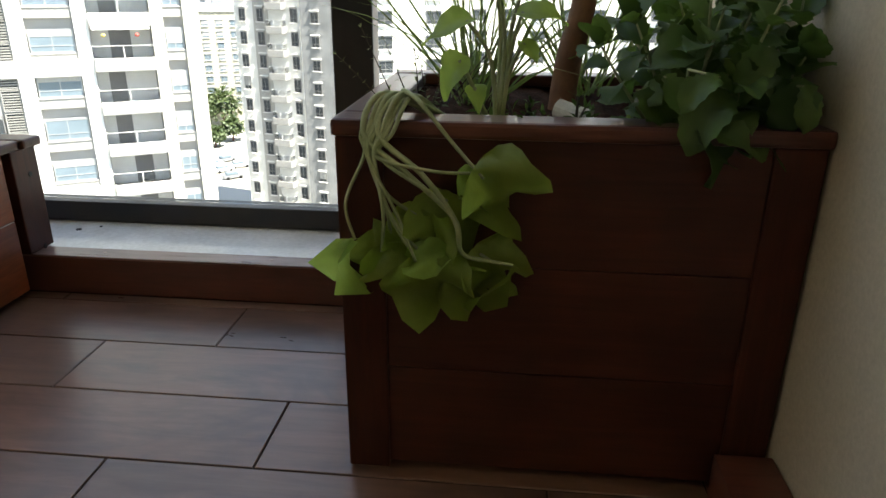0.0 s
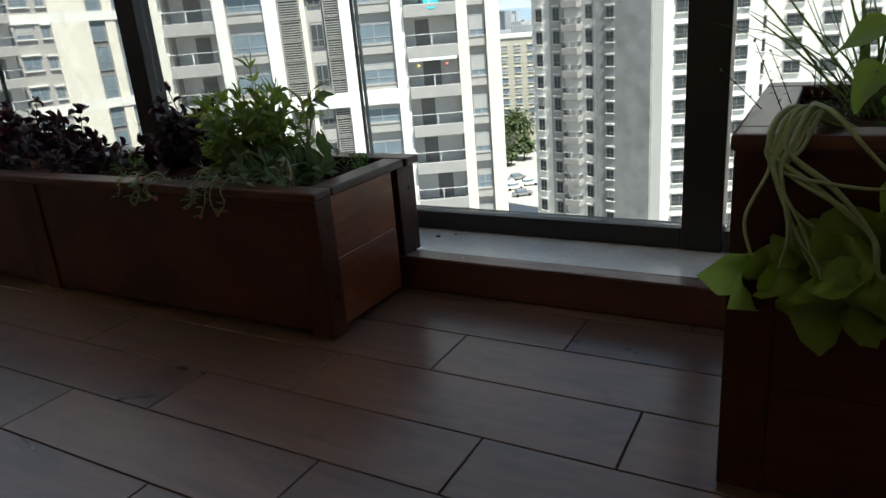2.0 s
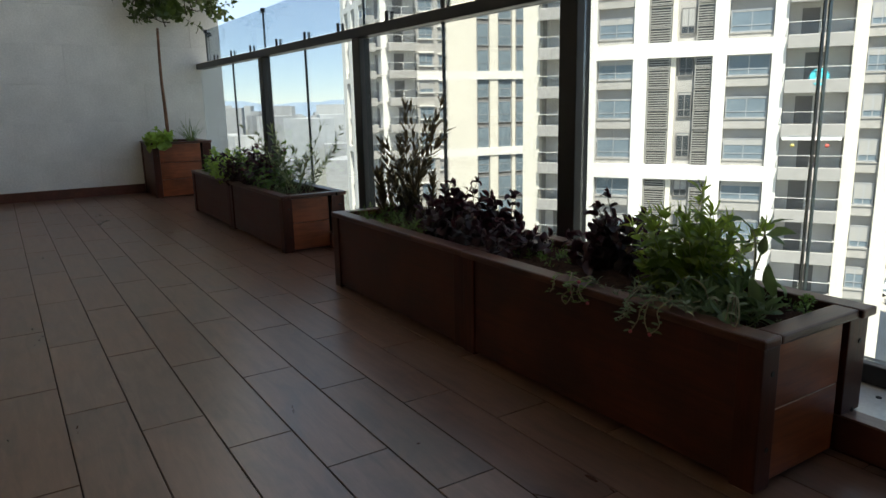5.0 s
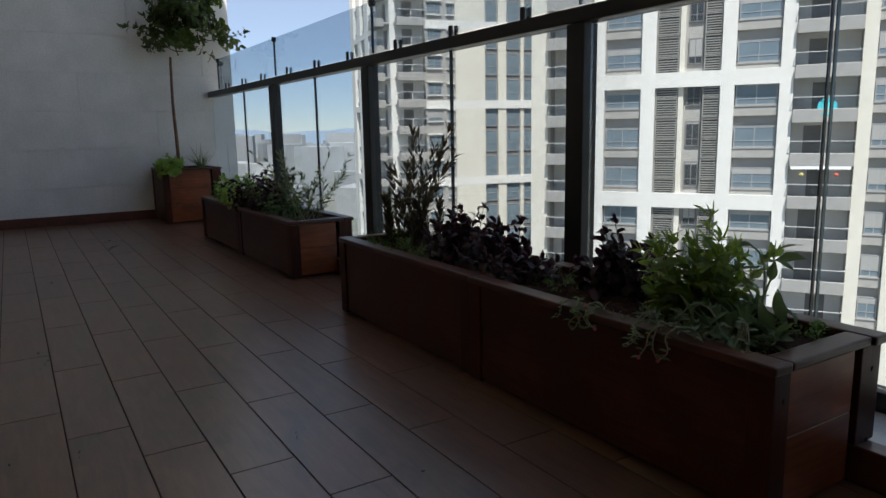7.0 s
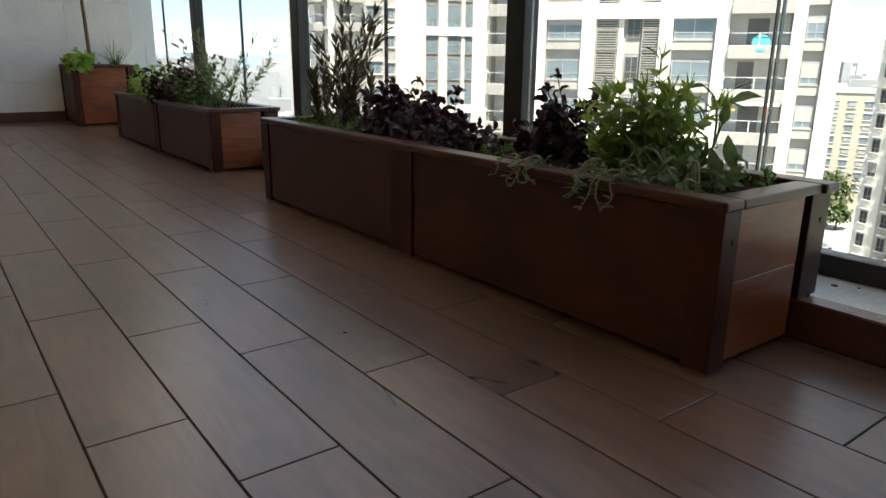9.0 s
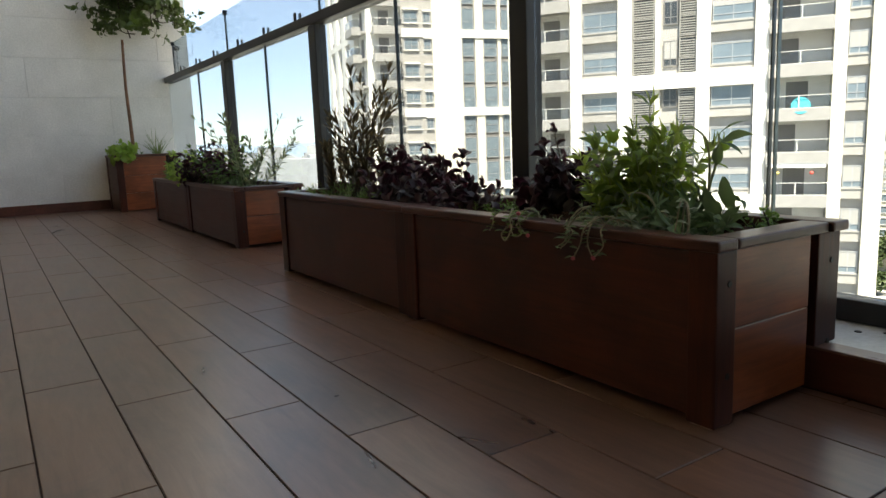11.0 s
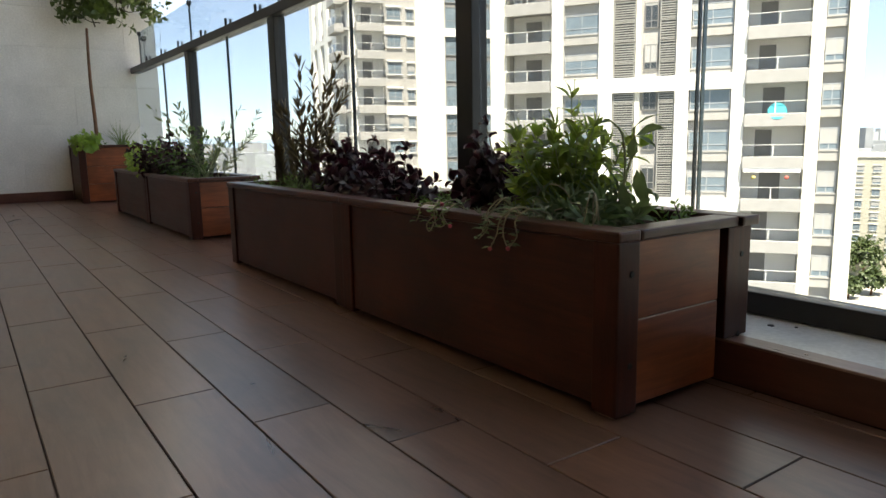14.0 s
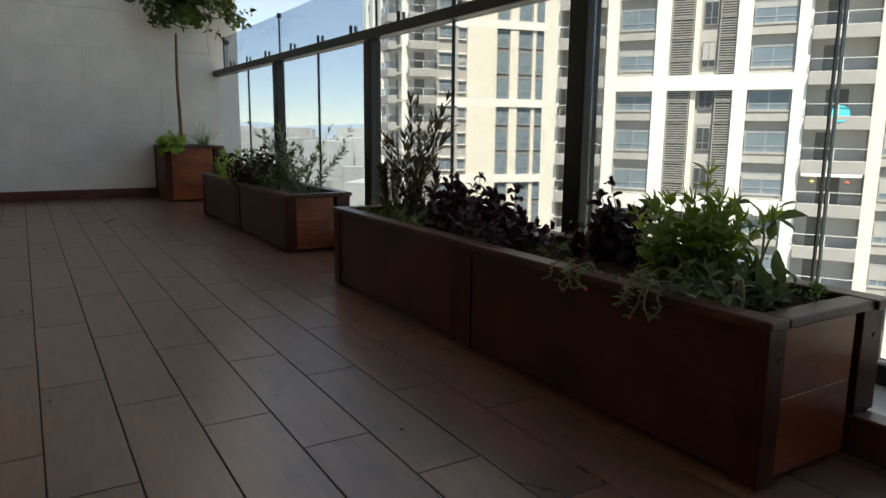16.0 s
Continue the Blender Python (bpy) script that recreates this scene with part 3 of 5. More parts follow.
# things on its balconies
bm = bmesh.new()
bmesh.ops.create_cone(bm, cap_ends=True, segments=28, radius1=0.62, radius2=0.56, depth=0.3, matrix=pose(0, 0, 0, 75, 0, 0))
tub = part("paddling_pool", bm, plain("turquoise_plastic", (0.02, 0.42, 0.5), (0.03, 0.5, 0.58), 1, 0.4), None)
tub.location, tub.rotation_euler = tower.matrix_basis @ Vector((11.95, -0.2, 1.32 + 0.5 + OFF)), (0, 0, A_RZ)
tagged(tub, "round turquoise plastic paddling pool leaning on a balcony", "paddling pool")

awn = thing("awning", "white scalloped fabric awning over a tower balcony", "awning", tower.matrix_basis @ Vector((10.05, -0.45, -1.95 + OFF)), rz=A_RZ)
M_AWN = plain("white_awning_cloth", (0.68, 0.68, 0.66), (0.76, 0.76, 0.74), 1.5, 0.8)
bm = bmesh.new()
vs = [[bm.verts.new((3.5 * i / 28, yy, zz - (0.05 * (i % 2) if yy < -0.04 else 0))) for yy, zz in ((0.9, 0.35), (0, 0.02), (-0.05, -0.22))] for i in range(29)]
for a, b in zip(vs, vs[1:]):
    for k in range(2):
        bm.faces.new((a[k], b[k], b[k + 1], a[k + 1]))
part("cloth", bm, M_AWN, awn)
part("bar", boxes([(0, -0.03, 0.0, 3.5, 0.03, 0.05)]), M_TFRAME, awn)


def lantern(x, paint, label):
    t = thing("paper_lantern", label, "lantern", tower.matrix_basis @ Vector((x, -0.32, -2.55 + OFF)), "lanterns under the awning", rz=A_RZ)
    bm = bmesh.new()
    bmesh.ops.create_uvsphere(bm, u_segments=12, v_segments=8, radius=0.15, matrix=Matrix.Diagonal((1, 1, 0.85, 1)))
    part("shade", bm, paint, t, smooth=True)
    part("cord", tube_bm(bmesh.new(), [(0, 0, 0.12), (0, 0, 0.85)], 0.012, 0.012, 5), M_TFRAME, t)


lantern(10.72, plain("yellow_paper", (0.5, 0.42, 0.14), (0.6, 0.5, 0.18), 3, 0.7), "small yellow round lantern hanging under the white awning")
lantern(12.75, plain("red_paper", (0.55, 0.09, 0.08), (0.65, 0.13, 0.1), 3, 0.7), "small red round lantern hanging under the white awning")
# farther white tower
B_RZ = radians(76.6)
B_AT = Vector((-66.65, 34.66, GROUND_Z))
tower2 = thing("apartment_tower", "farther white stone apartment tower with grey walls and glazed corner balconies", "building", B_AT, rz=B_RZ)
part("core", boxes([(0.05, 0.6, 0, 30, 20, 76.5)]), M_TWHITE, tower2)
part("roof", boxes([(-0.2, -0.2, 77, 30.2, 20.2, 77.8)]), M_TWHITE, tower2)
part("recess_panel", boxes([(10.9, 0.35, 0, 17.0, 0.598, 76)]), M_TDARK, tower2)
part("grey_wall", boxes([(3.75, 0.1, 0, 7.35, 0.598, 76)]), M_TGREY, tower2)
FRONT2 = [("bal", 0.5, 3.6, 0.9), ("small", 3.9, 5.9, 1.6, 1.35, 0.06), ("small", 6.2, 7.3, 0.8, 1.2, 0.06), ("pier", 7.35, 10.85, M_TCREAM),
          ("tall", 11.0, 12.4, M_TPANE), ("pier", 12.5, 13.5, M_TCREAM, 0.1), ("tall", 13.6, 15.2, M_TPANE), ("pier", 15.3, 15.7, M_TCREAM, 0.15), ("tall", 15.8, 16.9, M_TPANE), ("pier", 17.0, 24, M_TWHITE)]
facade(tower2, Matrix.Identity(4), FRONT2, -5, 9, 0.95 + OFF, 0, 77, (1, 3, 3.7, 17.0, 0.9))
SIDE2 = [("pier", 0.3, 2.4, M_TWHITE), ("win", 2.4, 4.6), ("pier", 4.6, 6.4, M_TWHITE), ("win", 6.4, 8.6), ("pier", 8.6, 10.6, M_TWHITE), ("win", 10.6, 13), ("pier", 13, 15, M_TWHITE), ("bal", 15.2, 18.5, 1.0)]
facade(tower2, Matrix.Translation((-0.55, 19, 0)) @ pose(0, 0, 0, 0, 0, -90), SIDE2, -5, 10, 0.95 + OFF, 0, 77, (1, 3, 2.4, 13, 0.7))

# grey and white tower
C_RZ = math.atan2(-7.1, 24.3)
tower3 = thing("apartment_tower", "grey and white concrete apartment tower with rows of small windows", "building", (-36, 89.5, GROUND_Z), rz=C_RZ)
part("core", boxes([(1.2, 0, 0, 20.2, 16, 76)]), M_TWHITE, tower3)
part("roof", boxes([(1.0, -0.2, 76, 20.2, 16.2, 76.8)]), M_TGREY, tower3)
part("grey_wall", boxes([(11.4, -0.5, 0, 18.9, -0.004, 76)]), M_TMID, tower3)
part("grey_wall", boxes([(4.2, -0.12, 0, 6.4, -0.004, 76)]), M_TGREY, tower3)
FRONT3 = [("small", 1.4, 3.6, 1.0, 1.7, -0.1), ("small", 4.4, 6.2, 1.0, 1.8, -0.2), ("bal", 6.6, 9.0, 1.0), ("small", 9.2, 11.2, 1.0, 1.8, -0.1), ("small", 12.6, 14.4, 1.1, 1.4, -0.55)]
facade(tower3, Matrix.Identity(4), FRONT3, -12, 5, 1.1 + OFF, 0, 76, dark=True)
END3 = Matrix.Translation((20.2, 0, 0)) @ pose(0, 0, 0, 0, 0, 40)
wing = part("end_wing", boxes([(0, 0.004, 0, 11, 9, 76)]), M_TWHITE, tower3)
wing.location, wing.rotation_euler = (20.2, 0, 0), (0, 0, radians(40))
facade(tower3, END3, [("small", 1.2, 3.4, 1.9, 1.6, -0.1), ("small", 7.4, 9.6, 1.9, 1.6, -0.1)], -12, 5, 1.1 + OFF, 0, 76, dark=True)

# white blocks farther to the right
tower4 = thing("apartment_block", "white apartment block with dark windows beyond the railing", "building", (-10.5, 99, GROUND_Z), rz=radians(8))
part("core", boxes([(0, 0, 0, 48, 16, 70)]), M_TWHITE, tower4)
part("roof", boxes([(-0.2, -0.2, 70, 48.2, 16.2, 70.8)]), M_TGREY, tower4)
facade(tower4, Matrix.Identity(4), [("small", 1 + 4.2 * i, 4 + 4.2 * i, 1.9, 1.6, -0.1) for i in range(11)], -10, 4, 1.0 + OFF, 0, 70, dark=True)

# yellow block and low city far behind
tower5 = thing("apartment_block", "yellowish stone apartment block far behind the street trees", "building", (-98, 172, GROUND_Z), rz=radians(20))
part("core", boxes([(0, 0, 0, 34, 14, 30)]), M_TYELL, tower5)
part("roof", boxes([(-0.3, -0.3, 30, 34.3, 14.3, 30.8)]), M_TWHITE, tower5)
facade(tower5, Matrix.Identity(4), [("small", 1 + 3.6 * i, 4 + 3.6 * i, 1.7, 1.6, -0.1) for i in range(9)], -11, -3, 1.0 + OFF, 0, 30)

# ground to the horizon
M_GROUND = plain("dry_ground", (0.13, 0.14, 0.12), (0.24, 0.24, 0.21), 0.02, 0.95, 0.0, 0.0, 0.4)
bm = bmesh.new()
bmesh.ops.create_grid(bm, x_segments=40, y_segments=40, size=4200)
gr = structure("ground", bm, M_GROUND, "pale dry city ground reaching to the horizon", "ground")
gr.location.z = GROUND_Z
M_ROAD = plain("road_asphalt", (0.4, 0.37, 0.32), (0.48, 0.45, 0.4), 0.1, 0.9, 0.0, 0.0, 2)
rd = structure("road", boxes([(-4.5, -90, 0, 4.5, 160, 0.06)]), M_ROAD, "pale sunlit street between the towers", "road")
rd.location, rd.rotation_euler = (-45, 105, GROUND_Z), (0, 0, radians(22))
# dull blue-grey instead of white: distance haze is put into the houses' colour
M_FAR_HAZED = plain("far_houses", (0.3, 0.32, 0.34), (0.45, 0.46, 0.47), 0.01, 0.9, 0.0, 0.0, 0.3, island=0.6)
rnd = random.Random(5)
bm = bmesh.new()
for i in range(900):
    yaw = radians(rnd.uniform(10, 88))
    d = rnd.uniform(0, 1) ** 0.7 * 1500 + 260
    w, dd, h = rnd.uniform(10, 30), rnd.uniform(10, 20), rnd.uniform(6, 20) * (1 + (rnd.random() < 0.12))
    bmesh.ops.create_cube(bm, size=1, matrix=Matrix.LocRotScale((-math.sin(yaw) * d, math.cos(yaw) * d, GROUND_Z + h / 2), Euler((0, 0, rnd.uniform(0, 3))), (w, dd, h)))
far = part("far_houses", bm, M_FAR_HAZED)
tagged(far, "low white city spread to the horizon, haze put into its colour", "houses", "", "stuff")
bm = bmesh.new()
for i in range(24):
    yaw = radians(20 + i * 3.2)
    d = 2600 + 260 * math.sin(i * 1.7)
    bmesh.ops.create_cone(bm, cap_ends=False, segments=10, radius1=420, radius2=60, depth=46 + 14 * math.sin(i * 2.3), matrix=Matrix.Translation((-math.sin(yaw) * d, math.cos(yaw) * d, GROUND_Z + 22)))
# the hills' blue is aerial haze painted as surface colour
hills = part("backdrop_hills", bm, plain("haze_tinted_hills", (0.19, 0.26, 0.34), (0.23, 0.3, 0.38), 0.002, 1.0), None, smooth=True)
tagged(hills, "low hills on the horizon, haze put into their blue colour", "hills", "", "structure")


# ---- plants ----
L_BUSH = leaf_mat("bay_green_leaf", (0.04, 0.095, 0.017), (0.19, 0.275, 0.045), (0.42, 0.56, 0.08), 0.42, 0.38)
L_SAGE = leaf_mat("sage_leaf", (0.1, 0.165, 0.085), (0.17, 0.235, 0.14), (0.24, 0.36, 0.12), 0.25, 0.7)
L_YOUNG = leaf_mat("young_yellow_leaf", (0.15, 0.22, 0.04), (0.3, 0.38, 0.085), (0.52, 0.65, 0.12), 0.44, 0.4)
L_SILVER = leaf_mat("silver_leaf", (0.2, 0.26, 0.18), (0.3, 0.35, 0.26), (0.3, 0.4, 0.2), 0.25, 0.7)
L_PURP = leaf_mat("purple_leaf", (0.018, 0.012, 0.013), (0.07, 0.024, 0.027), (0.1, 0.012, 0.03), 0.2, 0.4)
L_VINE = leaf_mat("broad_vine_leaf", (0.115, 0.175, 0.03), (0.23, 0.31, 0.055), (0.46, 0.6, 0.085), 0.42, 0.5)
L_PALE = leaf_mat("pale_leaf", (0.17, 0.29, 0.05), (0.28, 0.42, 0.09), (0.5, 0.7, 0.14), 0.42)
L_MINT = leaf_mat("mint_leaf", (0.03, 0.075, 0.018), (0.075, 0.14, 0.032), (0.17, 0.3, 0.05), 0.32, 0.55)
L_NARROW = leaf_mat("bronze_narrow_leaf", (0.03, 0.024, 0.014), (0.085, 0.075, 0.032), (0.2, 0.13, 0.05), 0.25)
L_SHRUB = leaf_mat("olive_narrow_leaf", (0.06, 0.09, 0.045), (0.12, 0.155, 0.085), (0.3, 0.38, 0.14), 0.3)
L_GRASS = leaf_mat("grass_blade", (0.06, 0.12, 0.03), (0.14, 0.2, 0.06), (0.3, 0.42, 0.1), 0.3)
L_TREE = leaf_mat("tree_leaf", (0.02, 0.045, 0.012), (0.065, 0.105, 0.022), (0.16, 0.24, 0.04), 0.28)
L_STREET = leaf_mat("street_tree_leaf", (0.035, 0.055, 0.022), (0.08, 0.11, 0.04), (0.12, 0.17, 0.05), 0.2)
L_LOW = leaf_mat("low_green_leaf", (0.05, 0.12, 0.025), (0.12, 0.22, 0.05), (0.24, 0.4, 0.06), 0.3)
M_STEM = plain("pale_green_stem", (0.22, 0.27, 0.11), (0.36, 0.4, 0.22), 30, 0.6)
M_RUN = plain("pale_runner", (0.24, 0.21, 0.13), (0.4, 0.36, 0.25), 40, 0.7)
M_STEMD = plain("dark_stem", (0.03, 0.025, 0.015), (0.07, 0.06, 0.035), 30, 0.7)
M_BARK = plain("smooth_brown_bark", (0.12, 0.055, 0.028), (0.24, 0.115, 0.06), 18, 0.65, 0.0, 0.4, 90, 0.004)
M_FLOWER = plain("pink_flower", (0.4, 0.06, 0.1), (0.6, 0.12, 0.16), 60, 0.6)

OVATE = ((0, 0.06), (0.15, 0.6), (0.35, 1.0), (0.58, 0.9), (0.8, 0.5), (1, 0.02))
LANCE = ((0, 0.1), (0.2, 0.7), (0.45, 1.0), (0.7, 0.75), (1, 0.02))
ROUND = ((0, 0.15), (0.15, 0.75), (0.4, 1.0), (0.7, 0.92), (0.9, 0.55), (1, 0.1))
HEART = ((-0.16, 0.35), (-0.1, 0.72), (0.02, 0.95), (0.16, 1.0), (0.26, 0.84), (0.4, 0.8), (0.55, 0.6), (0.72, 0.36), (0.88, 0.16), (1, 0.02))
LOBED = ((-0.18, 0.4), (-0.12, 0.75), (0.0, 0.96), (0.1, 0.94), (0.2, 0.8), (0.34, 0.74), (0.48, 0.66), (0.6, 0.5), (0.8, 0.24), (1, 0.02))
SERRATE = ((0, 0.1), (0.1, 0.62), (0.16, 0.55), (0.26, 0.92), (0.32, 0.82), (0.44, 1.0), (0.5, 0.86), (0.62, 0.84), (0.68, 0.66), (0.8, 0.55), (0.86, 0.38), (1, 0.02))


class Foliage:
    """Collects leaves as plain lists, then becomes one mesh."""

    def __init__(self, seed):
        self.v, self.f, self.r = [], [], random.Random(seed)

    def leaf(self, base, way, up, length, width, shape=OVATE, fold=0.25, droop=0.5, wave=0.06, across=(-1, -0.5, 0, 0.5, 1)):
        base, d = Vector(base), Vector(way).normalized()
        side = d.cross(Vector(up))
        if side.length < 1e-3:
            side = d.orthogonal()
        side.normalize()
        n = side.cross(d).normalized()
        start, prev, p = len(self.v), shape[0][0], base + d * length * shape[0][0]
        ph = self.r.uniform(0, 9)
        for i, (t, w) in enumerate(shape):
            if i:
                ang = -droop * (t - prev)
                d, n = (d * math.cos(ang) + n * math.sin(ang)), (n * math.cos(ang) - d * math.sin(ang))
                p = p + d * length * (t - prev)
                prev = t
            for a in across:
                lift = fold * abs(a) * w * width * 0.5 + wave * width * math.sin(ph + 7 * t + 2.3 * a) * abs(a)
                self.v.append(p + side * (a * w * width * 0.5) + n * lift)
        m = len(across)
        for i in range(len(shape) - 1):
            for j in range(m - 1):
                q = start + i * m + j
                self.f.append((q, q + 1, q + m + 1, q + m))

    def mesh(self, name, mat):
        me = bpy.data.meshes.new(name)
        me.from_pydata([tuple(v) for v in self.v], [], self.f)
        me.materials.append(mat)
        for f in me.polygons:
            f.use_smooth = True
        me.update()
        return me

    def done(self, name, mat, parent, label=""):
        ob = new(name, self.mesh(name, mat))
        ob.parent = parent
        if name != "leaf":
            ob["kind"] = "stuff"
        if label:
            ob["label"] = label
        return ob


def sprout(fo, bm, base, way, length, nodes, leaf, shape=OVATE, per=2, bare=0.15, droop=0.6, out=0.9, curve=0.25, r=0.003, top=0.55, aspect=0.5, fold=0.3):
    """One stem with leaves in turning whorls, smaller towards the tip."""
    rnd = fo.r
    d = Vector(way).normalized()
    p = Vector(base)
    pts = [p.copy()]
    bendv = Vector((rnd.uniform(-1, 1), rnd.uniform(-1, 1), rnd.uniform(-0.2, 0.6))) * curve
    turn = rnd.uniform(0, 6)
    for i in range(nodes):
        d = (d + bendv / nodes).normalized()
        p = p + d * (length / nodes)
        pts.append(p.copy())
        f = (i + 1) / nodes
        if f < bare:
            continue
        a = d.orthogonal().normalized()
        b = d.cross(a)
        for k in range(per):
            ang = turn + k * math.tau / per + rnd.uniform(-0.4, 0.4)
            side = a * math.cos(ang) + b * math.sin(ang)
            size = leaf * (1 - (1 - top) * f) * rnd.uniform(0.7, 1.2)
            o = out * rnd.uniform(0.7, 1.2) * (1.15 - 0.5 * f)
            wayv = side * o + d * (1 - 0.5 * o)
            fo.leaf(p + side * r, wayv, d, size, size * aspect * rnd.uniform(0.85, 1.15), shape, fold * rnd.uniform(0.4, 1.5), droop * rnd.uniform(0.3, 1.5))
        turn += 1.57 if per == 2 else 1.1
    if nodes > 2:
        for k in range(2):
            ang = rnd.uniform(0, 6)
            fo.leaf(p, d + Vector((math.cos(ang), math.sin(ang), 0.3)) * 0.4, d.orthogonal(), leaf * top, leaf * top * aspect, shape, fold, 0.3)
    tube_bm(bm, pts, r, r * 0.45, 5)
    return pts


def spray(rnd, lean, up=1.0):
    a = rnd.uniform(0, math.tau)
    q = lean * math.sqrt(rnd.random())
    return Vector((math.cos(a) * q, math.sin(a) * q, up))


def bush(name, label, category, at, stems, spread, lean, length, nodes, leaf, mat, stem_mat, seed, **kw):
    t = thing(name, label, category, at)
    fo, bm = Foliage(seed), bmesh.new()
    sx, sy = spread
    for i in range(stems):
        ox, oy = fo.r.uniform(-1, 1), fo.r.uniform(-1, 1)
        w = spray(fo.r, lean) + Vector((ox * lean * 0.5, oy * lean * 0.5, 0))
        sprout(fo, bm, (ox * sx, oy * sy, -0.01), w, length * fo.r.uniform(0.6, 1.1), nodes, leaf, **kw)
    part("stem_tangle", bm, stem_mat, t)["kind"] = "stuff"
    fo.done("foliage", mat, t)
    return t


def tuft(name, label, at, blades, height, lean, width, seed, mat=L_GRASS):
    t = thing(name, label, "grass", at)
    fo = Foliage(seed)
    for i in range(blades):
        w = spray(fo.r, lean)
        fo.leaf((fo.r.uniform(-0.02, 0.02), fo.r.uniform(-0.02, 0.02), -0.01), w, Vector((fo.r.uniform(-1, 1), fo.r.uniform(-1, 1), 0.4)), height * fo.r.uniform(0.55, 1.1), width,
                ((0, 0.7), (0.2, 1), (0.4, 1), (0.6, 0.8), (0.8, 0.5), (1, 0.02)), 0.3, fo.r.uniform(-1.3, 1.3), 0, (-1, 0, 1))
    fo.done("blade_tangle", mat, t)
    return t


SOIL_A = HA - 0.035
# bay-like green bush with a sage beside it
tall = thing("green_herb_bush", "bushy bright green herb with glossy oval leaves in the planter", "plant", (-0.335, 0.2, SOIL_A))
fo, bm = Foliage(11), bmesh.new()
for i in range(40):
    w = spray(fo.r, 0.6)
    sprout(fo, bm, (fo.r.uniform(-0.06, 0.07), fo.r.uniform(-0.06, 0.06), -0.01), w, fo.r.uniform(0.09, 0.225), 7, 0.06, OVATE, 2, 0.1, 0.9, 1.0, 0.5, 0.002, 0.75, 0.5, 0.35)
part("stem_tangle", bm, M_STEM, tall)["kind"] = "stuff"
fo.done("foliage", L_BUSH, tall)
fo, bm = Foliage(16), bmesh.new()
for dx, dy, tilt, ln in ((0.03, 0.01, 0.06, 0.27), (0.0, 0.03, -0.12, 0.235), (0.05, -0.02, 0.3, 0.22), (-0.06, 0.0, -0.35, 0.2), (0.06, 0.03, 0.5, 0.19), (-0.03, -0.04, -0.2, 0.17), (-0.08, 0.02, -0.5, 0.18)):
    sprout(fo, bm, (dx, dy, 0), (tilt, fo.r.uniform(-0.2, 0.2), 1), ln, 9, 0.05, OVATE, 2, 0.3, 0.7, 0.9, 0.15, 0.0024, 0.8, 0.42, 0.3)
part("young_stem_tangle", bm, M_STEM, tall)["kind"] = "stuff"
fo.done("young_foliage", L_YOUNG, tall)

sage = thing("sage_plant", "grey-green sage with long soft leaves on bare stalks", "plant", (-0.165, 0.2, SOIL_A))
fo, bm = Foliage(12), bmesh.new()
# two bare stalks that bow over, each with a few long leaves near its end
part("stalk", tube_bm(bmesh.new(), bend([(0, 0, -0.01), (0.012, 0, 0.09), (0.028, 0.005, 0.16), (0.026, 0.01, 0.205)], 6), 0.003, 0.002, 6), M_STEM, sage)
part("stalk", tube_bm(bmesh.new(), bend([(0.004, 0, 0.02), (0.018, -0.005, 0.12), (0.014, -0.01, 0.19), (-0.012, -0.012, 0.217)], 6), 0.0026, 0.0018, 6), M_STEM, sage)
for base, tip, wd, up in (((0.026, 0.01, 0.205), (0.072, 0.012, 0.242), 0.017, (-0.5, -0.3, 1)), ((-0.012, -0.012, 0.217), (-0.078, -0.016, 0.219), 0.024, (0, -0.4, 1)),
                          ((0.03, 0.01, 0.19), (0.092, -0.005, 0.214), 0.026, (0, -0.7, 0.7)), ((0.03, 0.008, 0.188), (0.066, 0.03, 0.178), 0.02, (0, -0.3, 1)),
                          ((0.0, 0, 0.17), (-0.084, -0.02, 0.158), 0.022, (0, -0.3, 1)), ((0.03, 0.0, 0.145), (0.036, -0.005, 0.186), 0.022, (0.4, -1, 0)),
                          ((0.042, 0.0, 0.124), (0.07, -0.01, 0.052), 0.027, (0.3, -1, 0.2)), ((0.02, -0.02, 0.1), (0.06, -0.04, 0.035), 0.026, (0.2, -1, 0.3))):
    d = Vector(tip) - Vector(base)
    fl = Foliage(int(1000 * (base[0] + tip[2])) + 300)
    fl.leaf(base, d, up, d.length * 1.06, wd, OVATE, 0.35, 0.5, 0.08)
    fl.done("leaf", L_SAGE, sage)
for i in range(24):
    w = spray(fo.r, 0.85)
    sprout(fo, bm, (fo.r.uniform(-0.14, 0.05), fo.r.uniform(-0.12, 0.03), -0.01), w, fo.r.uniform(0.04, 0.115), 4, 0.064, OVATE, 2, 0.1, 1.3, 0.9, 0.6, 0.002, 0.85, 0.4, 0.5)
part("stem_tangle", bm, M_STEM, sage)["kind"] = "stuff"
fo.done("foliage", L_SAGE, sage)

